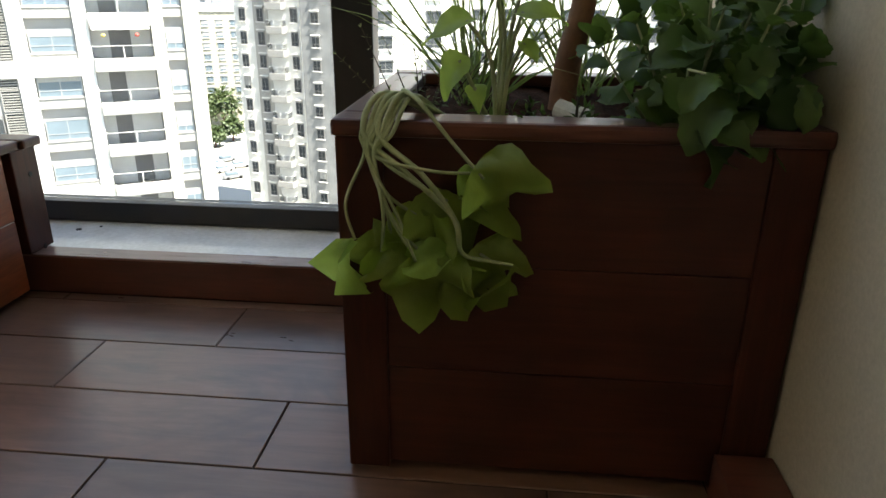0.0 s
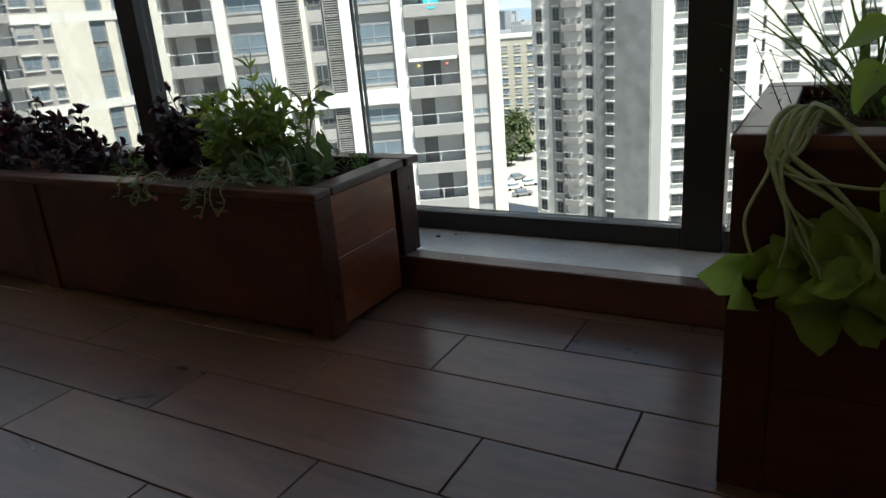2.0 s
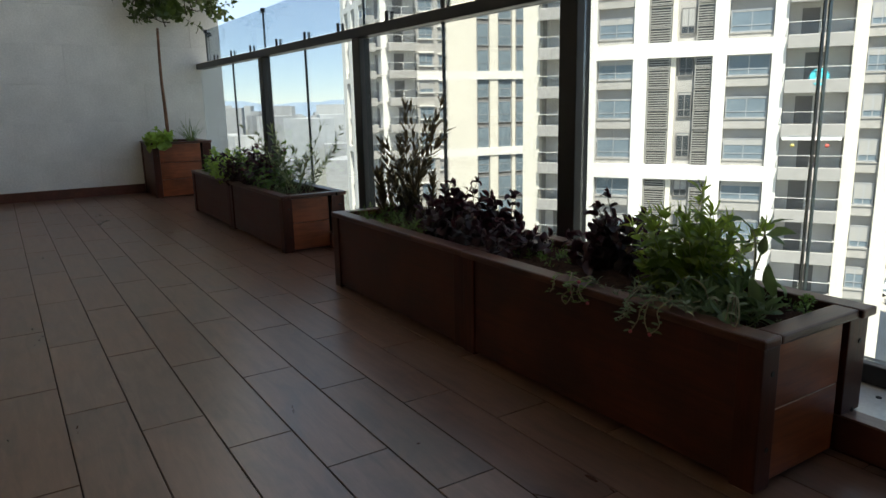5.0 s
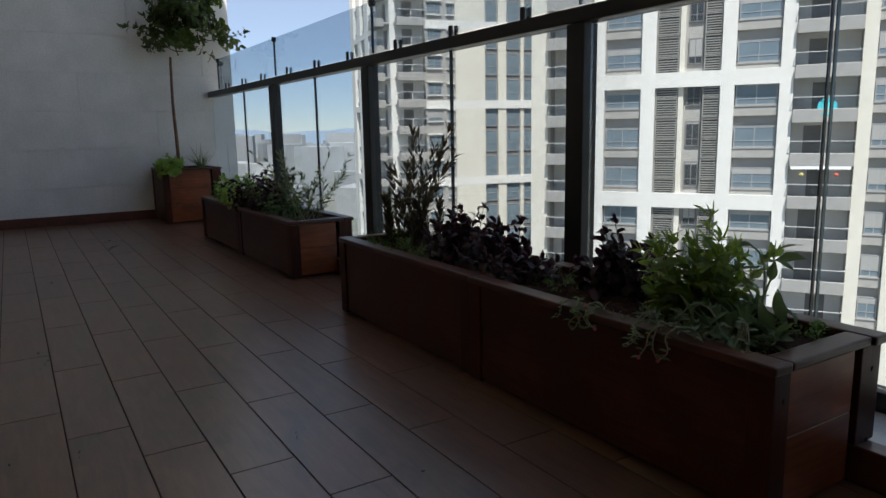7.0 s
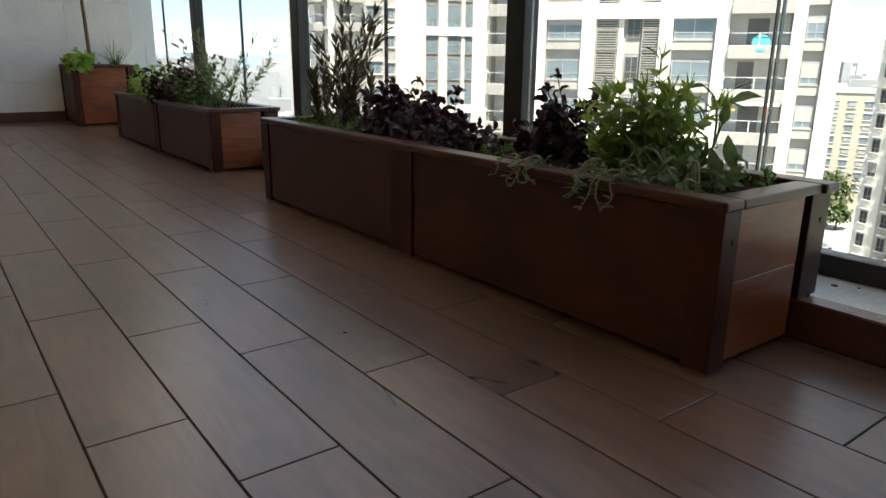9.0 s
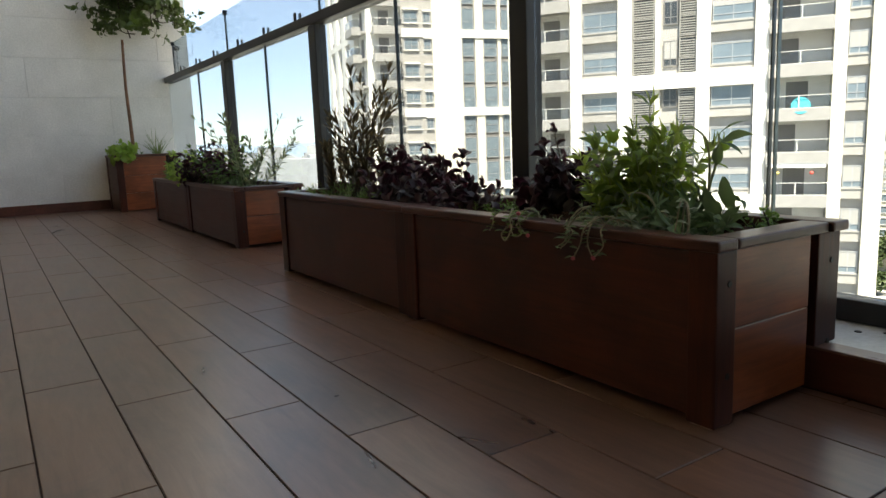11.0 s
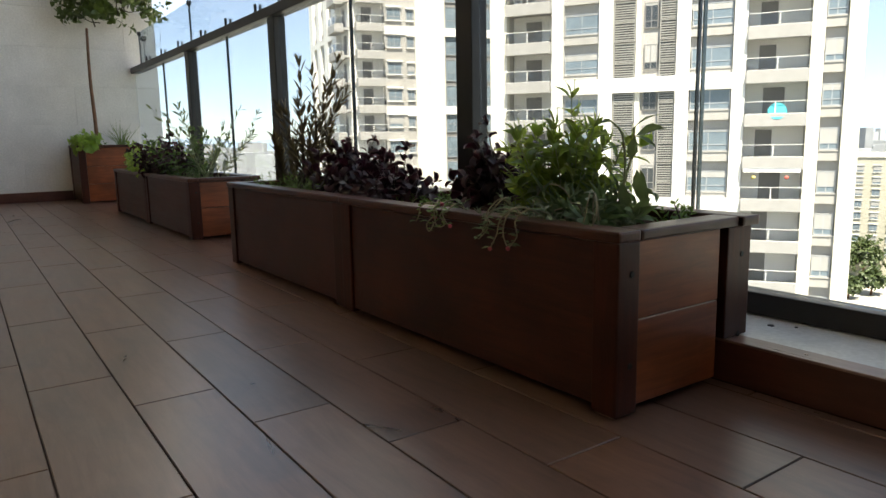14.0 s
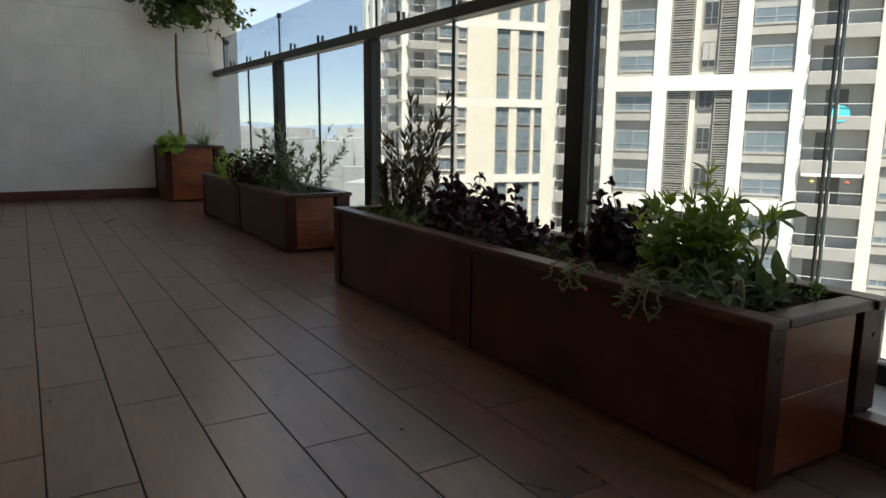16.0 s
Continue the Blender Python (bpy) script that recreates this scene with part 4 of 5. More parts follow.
bush("grey_herb", "low sprawling grey-green herb with curled narrow leaves", "plant", (-0.25, 0.1, SOIL_A), 30, (0.15, 0.045), 1.5, 0.085, 6, 0.042, L_SILVER, M_STEM, 13, shape=LANCE, per=2, bare=0.0, droop=1.6, aspect=0.3, curve=0.7, r=0.0015, fold=0.5)
sil = thing("silver_herb", "tangle of thin curled silver-grey stalks with tiny leaves", "plant", (-0.24, 0.09, SOIL_A))
fo, bm = Foliage(17), bmesh.new()
for i in range(9):
    x, y, q = fo.r.uniform(-0.13, 0.15), fo.r.uniform(-0.03, 0.05), fo.r.uniform(-0.06, 0.06)
    h = fo.r.uniform(0.03, 0.1)
    line = bend([Vector((x, y, -0.01)), Vector((x + q * 0.3, y - 0.01, h * 0.8)), Vector((x + q, y - 0.03, h)), Vector((x + q * 1.5, y - 0.045, h * 0.6)), Vector((x + q * 1.2, y - 0.05, h * 0.3))], 5)
    tube_bm(bm, line, 0.002, 0.0012, 5)
    for p in line[6::3]:
        fo.leaf(p, spray(fo.r, 1.2, 0.3), (0, -0.5, 1), 0.022 * fo.r.uniform(0.6, 1.3), 0.008, LANCE, 0.4, 0.8)
part("stem_tangle", bm, M_RUN, sil)["kind"] = "stuff"
fo.done("foliage", L_SILVER, sil)
bush("succulent_sprig", "small reddish succulent sprig on bare soil", "plant", (-0.072, 0.275, SOIL_A + 0.012), 5, (0.025, 0.025), 0.6, 0.065, 6, 0.019, L_LOW, M_STEMD, 14, shape=ROUND, per=3, aspect=0.6)
bush("soil_weeds", "few thin dry weeds on the planter soil", "plant", (-0.13, 0.13, SOIL_A), 8, (0.08, 0.05), 1.4, 0.05, 4, 0.02, L_SHRUB, M_STEMD, 15, shape=LANCE, per=2, aspect=0.3)

PURPLE = "dark purple basil with crowded crinkled leaves"
def purple(at, stems, spread, length, seed, lean=0.6, leaf=0.064):
    return bush("purple_basil", PURPLE, "plant", at, stems, spread, lean, length, 7, leaf, L_PURP, M_STEMD, seed, shape=ROUND, per=2, bare=0.0, droop=2.0, aspect=0.78, curve=0.45, r=0.0028, fold=0.7, out=1.1)
purple((-0.63, 0.24, SOIL_A), 15, (0.06, 0.05), 0.16, 21, 0.5)
purple((-0.58, 0.26, SOIL_A), 4, (0.03, 0.02), 0.25, 22, 0.25, 0.045)
purple((-0.98, 0.16, SOIL_A), 14, (0.09, 0.06), 0.1, 23, 0.8, 0.055)
purple((-1.24, 0.2, SOIL_A), 24, (0.13, 0.08), 0.17, 24, 0.8)
purple((-1.42, 0.24, SOIL_A), 7, (0.06, 0.05), 0.19, 25, 0.6, 0.045)

# tall bronze plant with narrow upright leaves
nar = thing("bronze_shrub", "tall upright plant with narrow bronze-green leaves", "plant", (-1.76, 0.22, SOIL_A))
fo, bm = Foliage(31), bmesh.new()
for i in range(21):
    w = spray(fo.r, 0.5) + Vector((0.08, 0, 0))
    low = i % 2
    sprout(fo, bm, (fo.r.uniform(-0.2, 0.16), fo.r.uniform(-0.06, 0.06), -0.01), w, fo.r.uniform(0.14, 0.28) if low else fo.r.uniform(0.32, 0.52), 16, 0.056, LANCE, 2, 0.12, 0.35, 0.42, 0.25, 0.002, 0.95, 0.24, 0.3)
part("stem_tangle", bm, M_STEMD, nar)["kind"] = "stuff"
fo.done("foliage", L_NARROW, nar)
bush("low_green_herb", "low feathery green herb spreading over the soil", "plant", (-1.66, 0.13, SOIL_A), 40, (0.24, 0.06), 1.0, 0.085, 6, 0.026, L_LOW, M_STEM, 32, shape=LANCE, per=3, bare=0.0, aspect=0.3, curve=0.6, r=0.0012)
bush("low_green_herb", "low feathery green herb spreading over the soil", "plant", (-0.83, 0.22, SOIL_A), 16, (0.12, 0.06), 1.2, 0.06, 5, 0.022, L_LOW, M_STEM, 33, shape=LANCE, per=3, bare=0.0, aspect=0.4, curve=0.6, r=0.0012)


def trailer(label, runs, seed, at=(0, 0, 0), leaf=0.017, mat=L_SAGE, flowers=2):
    """Thin runners that hang over a planter's edge, with small leaves."""
    t = thing("trailing_vine", label, "plant", at)
    fo, bm = Foliage(seed), bmesh.new()
    ends = []
    for pts in runs:
        sm = bend([(Vector(p) + Vector((fo.r.uniform(-1, 1), fo.r.uniform(-0.4, 0.2), fo.r.uniform(-1, 1))) * 0.006) for p in pts], 7)
        tube_bm(bm, sm, 0.0021, 0.0013, 5)
        for p in sm[3::2]:
            w = spray(fo.r, 1.2, 0.3)
            fo.leaf(p, w, (0, -0.5, 1), leaf * fo.r.uniform(0.6, 1.3), leaf * 0.45, LANCE, 0.3, 0.6)
        ends.append(sm[-1])
    part("runner_tangle", bm, M_RUN, t)["kind"] = "stuff"
    fo.done("foliage", mat, t)
    for e in ends[:flowers]:
        bm = bmesh.new()
        bmesh.ops.create_icosphere(bm, subdivisions=1, radius=0.005, matrix=Matrix.Translation(e))
        part("flower", bm, M_FLOWER, t, "small pink flower")
    return t


EDGE_Z = HA + 0.006
rr = random.Random(41)


def curls(n, x0, x1, drop, reach):
    """Loose runners: over the rim, down the front, and curling back up."""
    out = []
    for i in range(n):
        x = x0 + (x1 - x0) * rr.random()
        side = rr.choice((-1, -1, 1))
        lo = EDGE_Z - drop * rr.uniform(0.25, 1.0)
        pts = [(x + rr.uniform(-0.06, 0.06), rr.uniform(0.06, 0.11), SOIL_A + 0.015), (x + rr.uniform(-0.02, 0.02), 0.02, EDGE_Z + rr.uniform(0.004, 0.03)), (x + side * 0.02, -0.014, EDGE_Z - 0.004)]
        a = x + side * reach * rr.uniform(0.4, 1.0)
        pts += [(0.5 * (x + a), -0.022, 0.5 * (EDGE_Z + lo) - 0.004), (a, -0.025, lo)]
        if rr.random() < 0.65:
            q = rr.uniform(0.012, 0.03)
            pts += [(a - side * q, -0.03, lo - 0.006), (a - side * q * 1.6, -0.026, lo + q), (a - side * q * 0.6, -0.02, lo + 1.6 * q)]
        out.append(pts)
    return out


trailer("thin silvery trailing vine spilling over the planter edge", curls(6, -0.3, -0.18, 0.07, 0.06), 42)
trailer("thin green trailing vine with small pink flowers over the planter edge", curls(5, -0.6, -0.44, 0.045, 0.05), 43, mat=L_LOW, flowers=3)

# second pair of planters
SOIL_B = 0.31 - 0.035
shr = thing("pale_shrub", "airy shrub with thin stems and pale narrow leaves", "plant", (-2.93, 0.24, SOIL_B))
fo, bm = Foliage(51), bmesh.new()
for i in range(13):
    w = spray(fo.r, 0.85) + Vector((0.08, 0.05, 0))
    sprout(fo, bm, (fo.r.uniform(-0.14, 0.1), fo.r.uniform(-0.06, 0.06), -0.01), w, fo.r.uniform(0.26, 0.5), 12, 0.05, LANCE, 2, 0.2, 0.4, 0.75, 0.3, 0.0022, 0.85, 0.24, 0.3)
part("stem_tangle", bm, M_STEM, shr)["kind"] = "stuff"
fo.done("foliage", L_SHRUB, shr)
bush("dark_herb", "dark leafy herb with wide drooping leaves", "plant", (-3.35, 0.2, SOIL_B), 26, (0.16, 0.08), 0.75, 0.29, 9, 0.055, L_MINT, M_STEMD, 52, shape=OVATE, droop=1.2)
purple((-3.6, 0.18, SOIL_B), 26, (0.16, 0.08), 0.24, 53, 0.8)
bush("low_green_herb", "low feathery green herb spreading over the soil", "plant", (-3.1, 0.15, SOIL_B), 18, (0.15, 0.05), 1.0, 0.08, 5, 0.03, L_SAGE, M_STEM, 56, shape=LANCE, per=3, bare=0.0, aspect=0.35, curve=0.6, r=0.0012)
bush("bright_herb", "bright green leafy herb filling the planter", "plant", (-4.0, 0.17, SOIL_B), 34, (0.17, 0.09), 0.7, 0.22, 7, 0.05, L_PALE, M_STEM, 54, shape=ROUND, droop=0.7, aspect=0.7)
bush("bright_herb", "bright green leafy herb filling the planter", "plant", (-4.42, 0.2, SOIL_B), 30, (0.15, 0.09), 0.8, 0.17, 7, 0.05, L_LOW, M_STEM, 55, shape=ROUND, droop=0.7, aspect=0.7)


# ---- trees in the tall planters ----
def small_tree(label, foot, lean_pts, r0, shoots, seed, size, shift=Vector((0, 0, 0))):
    t = thing("potted_tree", label, "tree", foot)
    bm = bmesh.new()
    trunk = bend([Vector(p) for p in lean_pts], 8)
    tube_bm(bm, trunk, r0, r0 * 0.62, 10)
    part("trunk", bm, M_BARK, t, smooth=False)
    fo, bm = Foliage(seed), bmesh.new()
    top = trunk[-1]
    for i in range(shoots):
        a = fo.r.uniform(0, math.tau)
        el = fo.r.uniform(-0.5, 1.4)
        w = Vector((math.cos(a) * math.cos(el), math.sin(a) * math.cos(el), math.sin(el)))
        s0 = top + shift * fo.r.random() + Vector((0, 0, fo.r.uniform(-0.04, 0.34) * size))
        mid = s0 + w * 0.16 * size + Vector((0, 0, 0.03))
        tube_bm(bm, [s0, s0 + w * 0.08 * size, mid], 0.006 * size + 0.001, 0.003, 5)
        for k in range(3):
            ww = (w + Vector((fo.r.uniform(-1, 1), fo.r.uniform(-1, 1), fo.r.uniform(-0.9, 0.6))) * 0.8).normalized()
            sprout(fo, bm, mid, ww, fo.r.uniform(0.14, 0.3) * size, 6, 0.074, OVATE, 2, 0.1, 1.6, 1.0, 0.5, 0.0022, 0.9, 0.6)
    part("branch_tangle", bm, M_STEMD, t)["kind"] = "stuff"
    fo.done("crown", L_TREE, t)
    return t


TREE = "slim standard tree with a bare brown trunk and round leafy crown"
small_tree(TREE, (-5.86, 0.138, 0.45), [(0, 0, -0.02), (0, -0.004, 0.3), (0.01, -0.012, 0.6), (0, 0.0, 1.0)], 0.0165, 40, 61, 0.88, Vector((0, 0.36, 0.2)))
small_tree(TREE, (1.072, 0.05, 0.45), [(0, 0, -0.02), (0.008, 0, 0.08), (0.028, 0, 0.2), (0.05, 0.02, 0.6), (0.07, 0.02, 1.05)], 0.0205, 30, 62, 1.1)

# tall planter by the end wall
SOIL_C = 0.482 - 0.035
bush("lettuce_plant", "pale green soft-leaved plant drooping over the planter corner", "plant", (-5.72, 0.02, SOIL_C), 16, (0.08, 0.05), 1.1, 0.14, 5, 0.08, L_PALE, M_STEM, 71, shape=ROUND, droop=1.6, aspect=0.8, fold=0.5)
bush("lettuce_plant", "pale green soft-leaved plant drooping over the planter corner", "plant", (-5.62, 0.0, SOIL_C + 0.02), 5, (0.02, 0.02), 1.6, 0.1, 4, 0.08, L_PALE, M_STEM, 72, shape=ROUND, droop=2.2, aspect=0.8, fold=0.5)
bush("dark_herb", "dark leafy herb with wide drooping leaves", "plant", (-5.8, 0.08, SOIL_C), 10, (0.1, 0.05), 0.9, 0.12, 5, 0.05, L_MINT, M_STEMD, 73, droop=1.0)
tuft("chive_clump", "thin green chive clump", (-5.8, 0.32, SOIL_C), 46, 0.27, 0.5, 0.006, 74)

# tall planter near the cream wall
tuft("grass_clump", "long thin grass clump arching out of the planter", (0.95, 0.12, SOIL_C), 55, 0.36, 0.85, 0.0042, 81)
tuft("grass_clump", "long thin grass clump arching out of the planter", (1.12, 0.2, SOIL_C), 40, 0.34, 0.7, 0.0045, 82)
bush("fine_weed", "wiry dark weed with tiny leaves", "plant", (0.88, 0.03, SOIL_C), 12, (0.03, 0.03), 0.7, 0.15, 10, 0.011, L_SHRUB, M_STEMD, 83, shape=LANCE, per=2, aspect=0.4, r=0.0011)
mint = bush("mint_bush", "dense dark green mint with toothed leaves leaning over the rim", "plant", (1.255, -0.035, SOIL_C), 30, (0.08, 0.1), 0.7, 0.19, 6, 0.068, L_MINT, M_STEM, 84, shape=SERRATE, per=2, bare=0.0, droop=1.0, aspect=0.85, fold=0.35)
fo, bm = Foliage(85), bmesh.new()
for i in range(17):
    b0 = Vector((fo.r.uniform(-0.12, 0.075), fo.r.uniform(-0.15, -0.07), fo.r.uniform(0.035, 0.1)))
    mid = b0 + Vector((fo.r.uniform(-0.03, 0.03), fo.r.uniform(-0.035, 0.0), fo.r.uniform(-0.02, 0.03)))
    tube_bm(bm, [(b0.x * 0.6, -0.03, 0.0), b0, mid], 0.0022, 0.0014, 5)
    ln = fo.r.uniform(0.05, 0.09)
    fo.leaf(mid, (fo.r.uniform(-0.9, 0.9), -0.45, fo.r.uniform(-1.0, 0.1)), (fo.r.uniform(-0.5, 0.5), -0.7, 0.8), ln, ln * 0.72, SERRATE, 0.4, 0.9, 0.12)
part("drooping_stem_tangle", bm, M_STEM, mint)["kind"] = "stuff"
fo.done("drooping_foliage", L_MINT, mint)
bush("small_seedling", "small green seedling on the dark soil", "plant", (1.12, -0.09, SOIL_C), 5, (0.06, 0.03), 1.0, 0.03, 3, 0.02, L_PALE, M_STEM, 86, shape=ROUND, aspect=0.8)
bush("soil_weeds", "few thin dry weeds on the planter soil", "plant", (1.04, -0.07, SOIL_C), 14, (0.06, 0.05), 1.2, 0.06, 5, 0.022, L_MINT, M_STEMD, 87, shape=LANCE, per=2, aspect=0.4)

# broad-leaved vine: upright shoots, and stems that hang over the corner
vine = thing("broad_leaf_vine", "broad-leaved pale green vine with long stems hanging over the planter", "plant", (0, 0, 0))
bm = bmesh.new()
uprights = (((0.985, -0.09, 0.45), (0.96, -0.1, 0.5), (0.958, -0.1, 0.508), 0.042, (0.2, -0.7, -0.5)),
            ((0.985, -0.08, 0.45), (0.975, -0.08, 0.54), (0.945, -0.09, 0.585), 0.075, (-0.9, -0.3, -0.05)),
            ((0.985, -0.08, 0.45), (0.992, -0.07, 0.55), (0.985, -0.07, 0.61), 0.07, (-0.2, -0.3, 0.6)),
            ((0.99, -0.07, 0.45), (1.0, -0.07, 0.55), (1.012, -0.08, 0.595), 0.07, (0.8, -0.3, 0.2)),
            ((0.99, -0.07, 0.45), (0.998, -0.08, 0.52), (1.015, -0.09, 0.56), 0.04, (0.6, -0.5, -0.4)),
            ((0.98, -0.09, 0.45), (0.95, -0.1, 0.52), (0.938, -0.1, 0.54), 0.065, (-0.5, -0.4, -0.7)),
            ((0.985, -0.06, 0.45), (0.985, -0.05, 0.58), (0.97, -0.05, 0.65), 0.08, (-0.4, -0.4, 0.3)),
            ((0.985, -0.06, 0.45), (1.0, -0.04, 0.58), (1.02, -0.03, 0.64), 0.08, (0.7, -0.2, 0.3)))
for i, (a, m, e, ln, way) in enumerate(uprights):
    part("stem", tube_bm(bmesh.new(), bend([a, m, e], 6), 0.0034, 0.0022, 6), M_STEM, vine)
    fo = Foliage(900 + i)
    fo.leaf(e, way, (0, -0.5, 1), ln * 0.82, ln * 0.66, HEART, 0.3, 0.7, 0.08, (-1, -0.66, -0.33, 0, 0.33, 0.66, 1))
    fo.done("leaf", L_PALE, vine)
RIM = 0.487
hang = (  # end of the stem, leaf direction, up, length, width, shape
    ((0.83, -0.222, 0.35), (-0.55, -0.1, -0.8), (-0.5, -0.8, 0.45), 0.105, 0.06, ROUND, 1.2),
    ((0.872, -0.214, 0.34), (-0.9, -0.1, -0.4), (0, -1, 0.5), 0.062, 0.075, HEART, 0.5),
    ((0.976, -0.226, 0.428), (0.8, -0.05, -0.62), (0.45, -1, 0.2), 0.085, 0.105, LOBED, 0.7),
    ((0.903, -0.24, 0.333), (0.85, -0.25, 0.45), (0.1, -0.8, 0.7), 0.052, 0.05, HEART, 0.4),
    ((0.905, -0.228, 0.325), (0.45, -0.1, -0.9), (0, -1, 0.3), 0.085, 0.11, HEART, 0.5),
    ((0.975, -0.214, 0.335), (0.75, -0.1, -0.65), (0, -1, 0.35), 0.07, 0.085, HEART, 0.6),
    ((1.012, -0.236, 0.332), (-0.25, -0.2, -0.95), (0.8, -0.6, 0.2), 0.1, 0.035, LANCE, 0.8),
    ((0.935, -0.206, 0.395), (0.15, 0.0, -1), (0, -1, 0.1), 0.085, 0.1, HEART, 0.2),
    ((0.915, -0.21, 0.37), (-0.4, 0.0, -1), (0, -1, 0.2), 0.08, 0.09, HEART, 0.3),
    ((0.965, -0.212, 0.43), (0.1, -0.05, -1), (0.3, -1, 0.1), 0.06, 0.05, HEART, 0.4),
    ((0.945, -0.216, 0.3), (0.75, 0, -0.5), (0, -1, 0.3), 0.06, 0.07, HEART, 0.5),
    ((0.86, -0.218, 0.335), (0.35, -0.1, -0.6), (0, -1, 0.35), 0.05, 0.06, HEART, 0.5))
for i, (e, way, up, ln, wd, shp, fold) in enumerate(hang):
    rx = 0.838 + 0.0032 * ((i * 5) % 12)
    e = Vector(e)
    src = Vector((0.955 - 0.004 * i, -0.11 + 0.004 * i, 0.458))
    top_p = Vector((rx + 0.02, -0.17, RIM + 0.018 + 0.002 * (i % 3)))
    if i == 2:
        pts = [src, (0.88, -0.15, RIM + 0.02), (0.9, -0.19, RIM + 0.018), (0.94, -0.206, 0.462), e]
    elif i in (5, 6):
        pts = [src, top_p, (rx, -0.206, 0.47), (rx + 0.05, -0.222, 0.43), (0.945, -0.236, 0.385), (0.955, -0.238, 0.345), (0.985, -0.238, 0.337), e]
    else:
        sag = 0.5 * (rx + e.x) + (0.006 if i % 2 else -0.012)
        pts = [src, top_p, (rx, -0.205, RIM - 0.016), (0.5 * (rx + 0.846), -0.212 - 0.002 * (i % 5), 0.447), (sag, -0.226 - 0.003 * (i % 4), 0.5 * (0.44 + e.z)), e]
    part("stem", tube_bm(bmesh.new(), bend(pts, 7), 0.0044 if i in (5, 6) else 0.0025 + 0.0006 * (i % 3), 0.0018, 7), M_STEM, vine)
    fo = Foliage(950 + i)
    fo.leaf(e, way, up, ln, wd, shp, 0.6 * fold + 0.2, 1.1 * fold + 0.4, 0.3, (-1, -0.75, -0.5, -0.25, 0, 0.25, 0.5, 0.75, 1))
    fo.done("leaf", L_PALE if i in (0, 3, 9) else L_VINE, vine)

# offcut of plastic pipe on the soil
bm = bmesh.new()
rings = []
for rad in (0.0135, 0.0105):
    rings.append([[bm.verts.new((xx, rad * math.cos(k * math.tau / 16), rad * math.sin(k * math.tau / 16))) for k in range(16)] for xx in (-0.024, 0.024)])
for k in range(16):
    j = (k + 1) % 16
    bm.faces.new((rings[0][0][k], rings[0][0][j], rings[0][1][j], rings[0][1][k]))
    bm.faces.new((rings[1][0][j], rings[1][0][k], rings[1][1][k], rings[1][1][j]))
    for q in (0, 1):
        bm.faces.new((rings[0][q][k], rings[1][q][k], rings[1][q][j], rings[0][q][j]))
pipe = part("pipe_offcut", bm, M_PVC, None)
pipe.location, pipe.rotation_euler = (1.085, -0.02, SOIL_C + 0.018), (0, radians(12), radians(-35))
tagged(pipe, "short offcut of white plastic pipe on the soil", "pipe")

HOOK_Y, HOOK_Z = 0.655, 1.44
# hook and cable on the end wall beside the handrail
hook = thing("wall_hook", "small dark hook with a thin cable on the stone wall", "hook", (WALL_X, HOOK_Y, HOOK_Z))
bm = bmesh.new()
bmesh.ops.create_cone(bm, cap_ends=True, segments=16, radius1=0.026, radius2=0.02, depth=0.05, matrix=pose(0.025, 0, 0, 0, 90, 0))
part("knob", bm, M_CLAMP, hook)
part("cable", tube_bm(bmesh.new(), bend([(0.012, 0, -0.01), (0.01, 0.002, -0.12), (0.012, 0.0, -0.3)], 5), 0.003, 0.003, 5), M_CLAMP, hook)
part("loop", tube_bm(bmesh.new(), bend([(0.01, 0.09, 0.02), (0.012, 0.1, -0.04), (0.01, 0.13, -0.06), (0.01, 0.15, 0.0), (0.01, 0.15, 0.06)], 5), 0.0025, 0.0025, 5), M_CLAMP, hook)


# ---- street in the gap between the towers ----
def street_tree(at, h, seed):
    t = thing("street_tree", "round green street tree beside the road far below", "tree", at, "street trees")
    rnd = random.Random(seed)
    part("trunk", tube_bm(bmesh.new(), [(0, 0, 0), (0.1, 0, h * 0.3), (0.2, 0.1, h * 0.6)], 0.28, 0.12, 7), M_BARK, t)
    fo = Foliage(seed)
    for i in range(700):
        a, el, rr = rnd.uniform(0, 6.283), rnd.uniform(-0.6, 1.5), h * 0.42 * rnd.uniform(0.45, 1.0) * (1 + 0.25 * math.sin(3 * i))
        d = Vector((math.cos(a) * math.cos(el), math.sin(a) * math.cos(el), math.sin(el) * 0.85))
        fo.leaf(Vector((0, 0, h * 0.58)) + d * rr, d + Vector((0, 0, -0.4)), (rnd.uniform(-1, 1), rnd.uniform(-1, 1), 1), rnd.uniform(0.5, 1.1), rnd.uniform(0.4, 0.9), ROUND, 0.3, 0.8, 0.1, (-1, 0, 1))
    fo.done("crown", L_STREET, t)
    return t


def parked_car(at, rz, paint, label):
    t = thing("parked_car", label, "car", at, "parked cars", rz=rz)
    part("body", boxes([(-2.1, -0.85, 0.3, 2.1, 0.85, 0.9)], 0.14), paint, t)
    part("cabin", boxes([(-1.5, -0.75, 0.88, 0.9, 0.75, 1.45)], 0.2), M_TPANE, t)
    part("car_roof", boxes([(-1.25, -0.7, 1.44, 0.6, 0.7, 1.5)], 0.02), paint, t)
    for wx in (-1.3, 1.3):
        for wy in (-0.82, 0.82):
            bm = bmesh.new()
            bmesh.ops.create_cone(bm, cap_ends=True, segments=14, radius1=0.32, radius2=0.32, depth=0.2, matrix=pose(wx, wy, 0.32, 90, 0, 0))
            part("wheel", bm, M_CLAMP, t)
    return t


def far_at(yaw, d, z=0.06):
    return (0.86 - math.sin(radians(yaw)) * d, -1.05 + math.cos(radians(yaw)) * d, GROUND_Z + z)


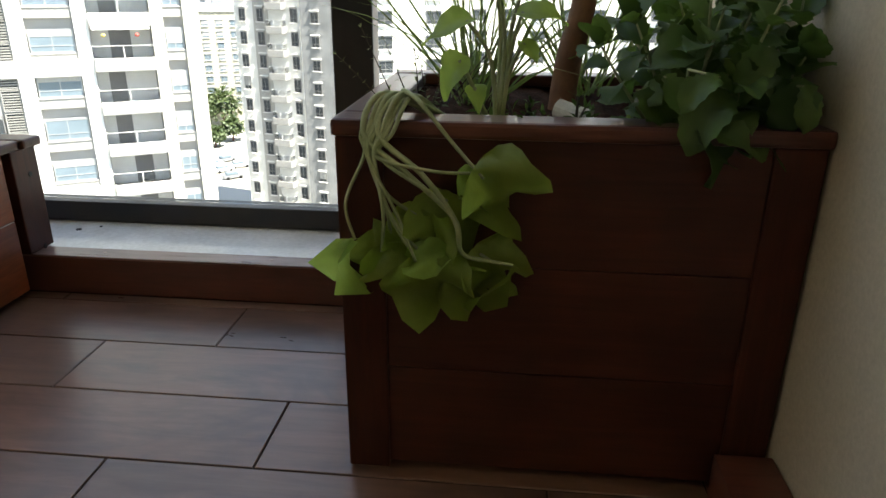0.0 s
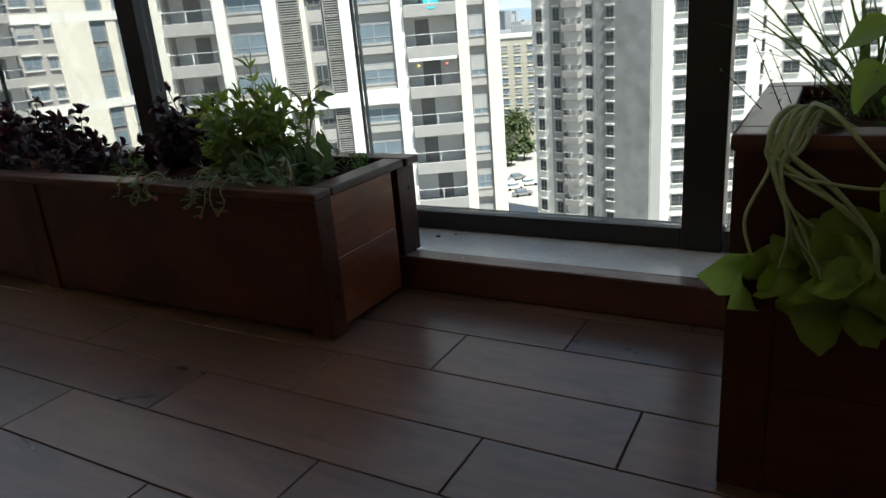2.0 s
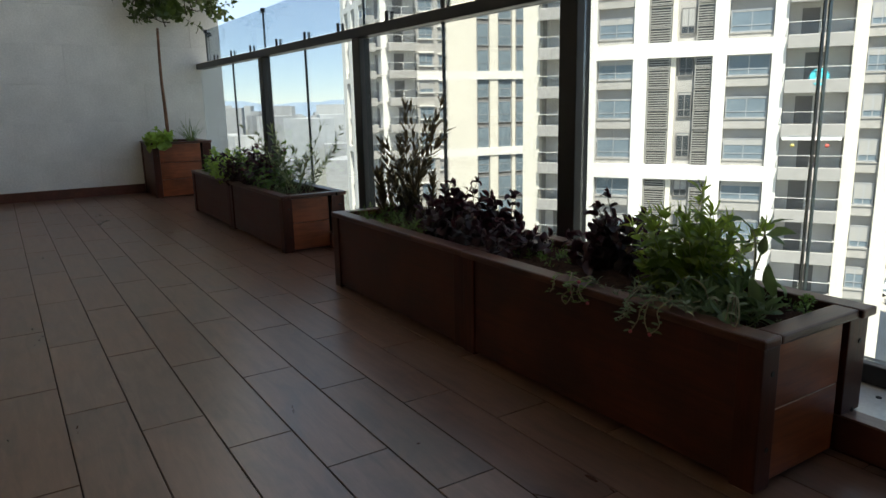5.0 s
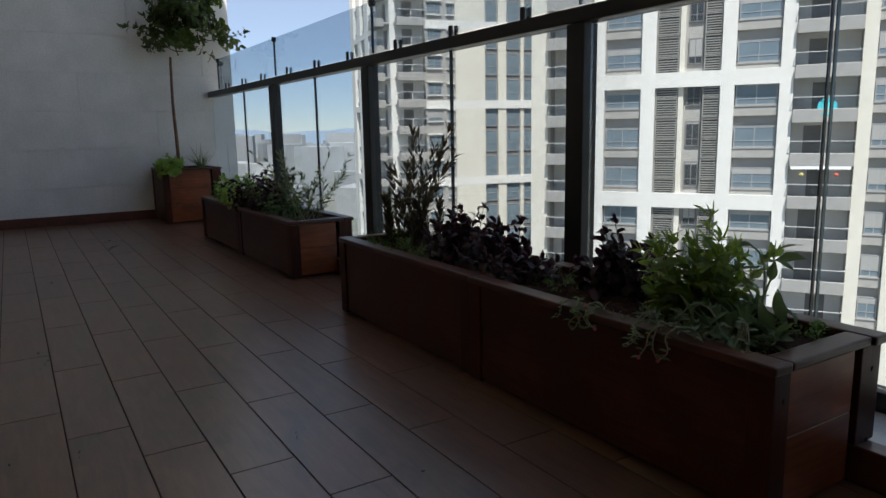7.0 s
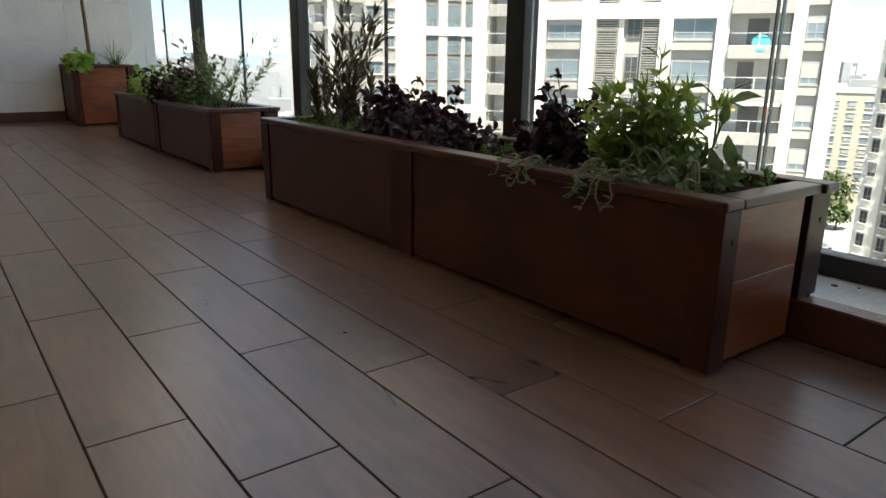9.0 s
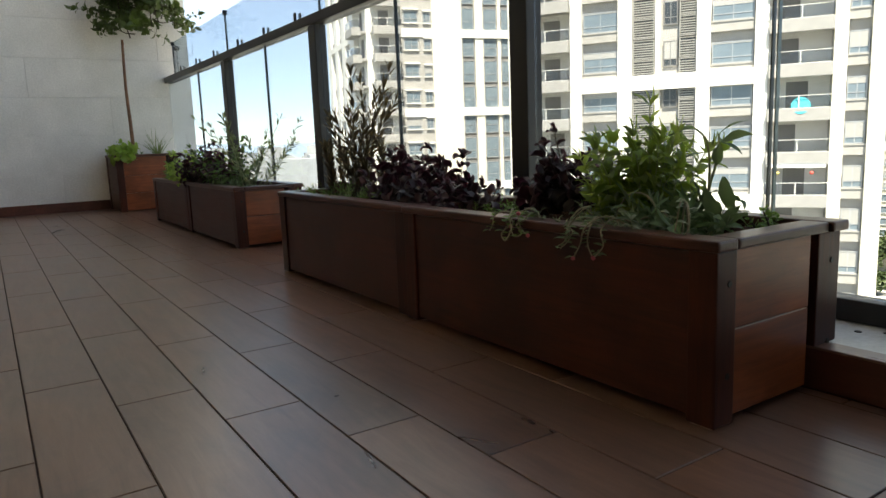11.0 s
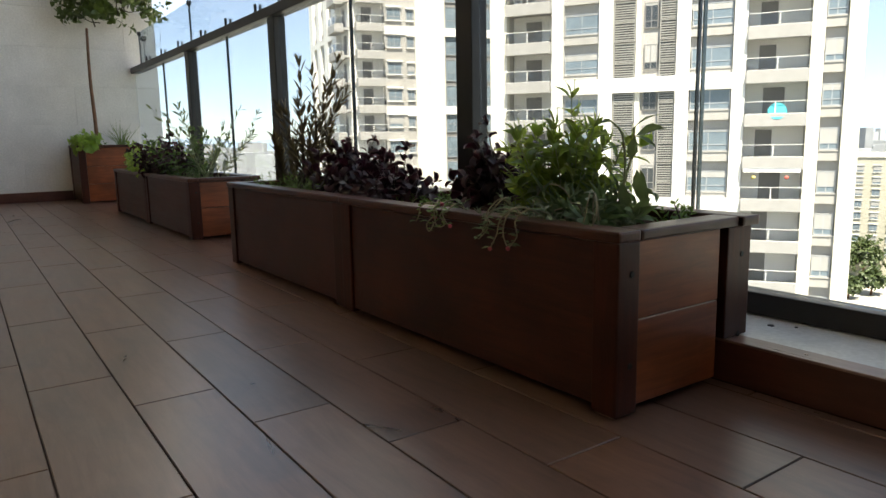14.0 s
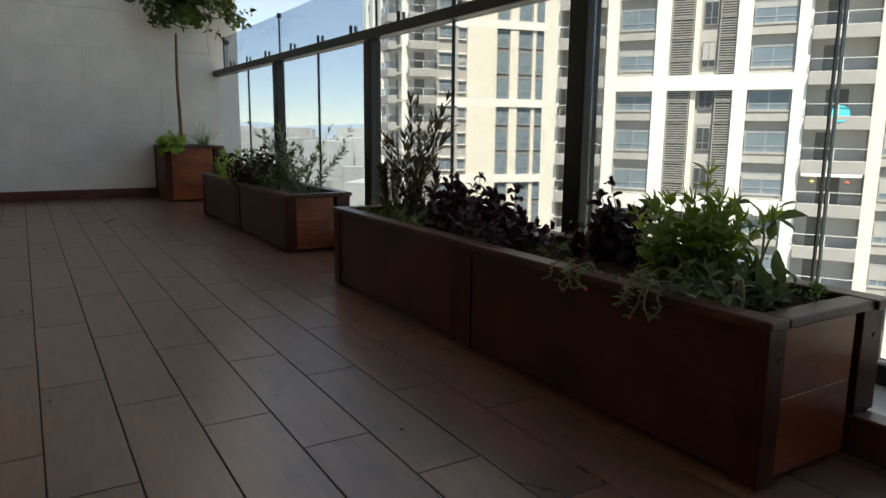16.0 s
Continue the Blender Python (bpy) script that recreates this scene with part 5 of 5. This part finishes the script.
for i, (yaw, d, h) in enumerate(((22.2, 205, 12), (23.2, 194, 11), (24.2, 200, 12), (22.6, 178, 6), (24.0, 172, 5), (25.2, 188, 11), (26.4, 196, 12))):
    street_tree(far_at(yaw, d, 0), h, 500 + i)
M_CARW = plain("white_car_paint", (0.7, 0.7, 0.7), (0.78, 0.78, 0.78), 1, 0.25, 0.0, 0.0)
M_CARG = plain("silver_car_paint", (0.3, 0.31, 0.32), (0.38, 0.39, 0.4), 1, 0.3, 0.5, 0.0)
for i, (yaw, d) in enumerate(((22.3, 150), (22.9, 141), (23.6, 147), (23.3, 156), (24.3, 152))):
    parked_car(far_at(yaw, d), radians(35 + 7 * i), M_CARW if i % 2 == 0 else M_CARG, "white parked car on the pale street" if i % 2 == 0 else "silver parked car on the pale street")


# ---- wall cladding and floor planks ----
# stone courses on the end wall
COURSE, SLAB = 0.33, 1.7
row = 0
z = 0.0
while z < CEIL_Z - 0.01:
    h = min(COURSE, CEIL_Z - z)
    y = BACK_Y - (SLAB * 0.37 * row) % SLAB
    while y < 0.76:
        a, b = max(y, BACK_Y), min(y + SLAB, 0.76)
        if b - a > 0.02:
            part("stone", boxes([(-0.012, 0.0015, 0.0015, 0, b - a - 0.0015, h - 0.0015)], 0.001), M_STONE, wall_left, at=(WALL_X, a, z))
        y += SLAB
    z += COURSE
    row += 1

# planks: rows run along the railing, each row's joints step aside
PL = 0.613
plank_cache = {}


def plank_mesh(l, w):
    key = (round(l, 3), round(w, 3))
    if key not in plank_cache:
        bm = bmesh.new()
        g, c, dp = 0.0016, 0.001, 0.005
        ring = []
        for inset, zz in ((0, -dp), (0, -c), (c, 0)):
            ring.append([bm.verts.new(p) for p in ((g + inset, g + inset, zz), (l - g - inset, g + inset, zz), (l - g - inset, w - g - inset, zz), (g + inset, w - g - inset, zz))])
        for p, q in zip(ring, ring[1:]):
            for i in range(4):
                bm.faces.new((p[i], p[(i + 1) % 4], q[(i + 1) % 4], q[i]))
        bm.faces.new(ring[-1])
        plank_cache[key] = to_mesh("plank", bm, M_PLANK)
    return plank_cache[key]


LINES = [0.4385, 0.281, 0.12, -0.04, -0.2035, -0.352, -0.5, -0.652, -0.808, -0.959]
while LINES[-1] > BACK_Y:
    LINES.append(LINES[-1] - 0.152)
for k, (y1, y0) in enumerate(zip(LINES, LINES[1:]), -1):
    y1 = min(y1, FASCIA_Y - 0.002)
    y0 = max(y0, BACK_Y)
    if y1 - y0 < 0.02:
        continue
    x = 0.48 - 0.2115 * k
    x -= math.ceil((x - WALL_X) / PL) * PL
    while x < RIGHT_X:
        a, b = max(x, WALL_X), min(x + PL, RIGHT_X - 0.002)
        if b - a > 0.03:
            share("plank", plank_mesh(b - a, y1 - y0), floor, (a, y0, 0))
        x += PL
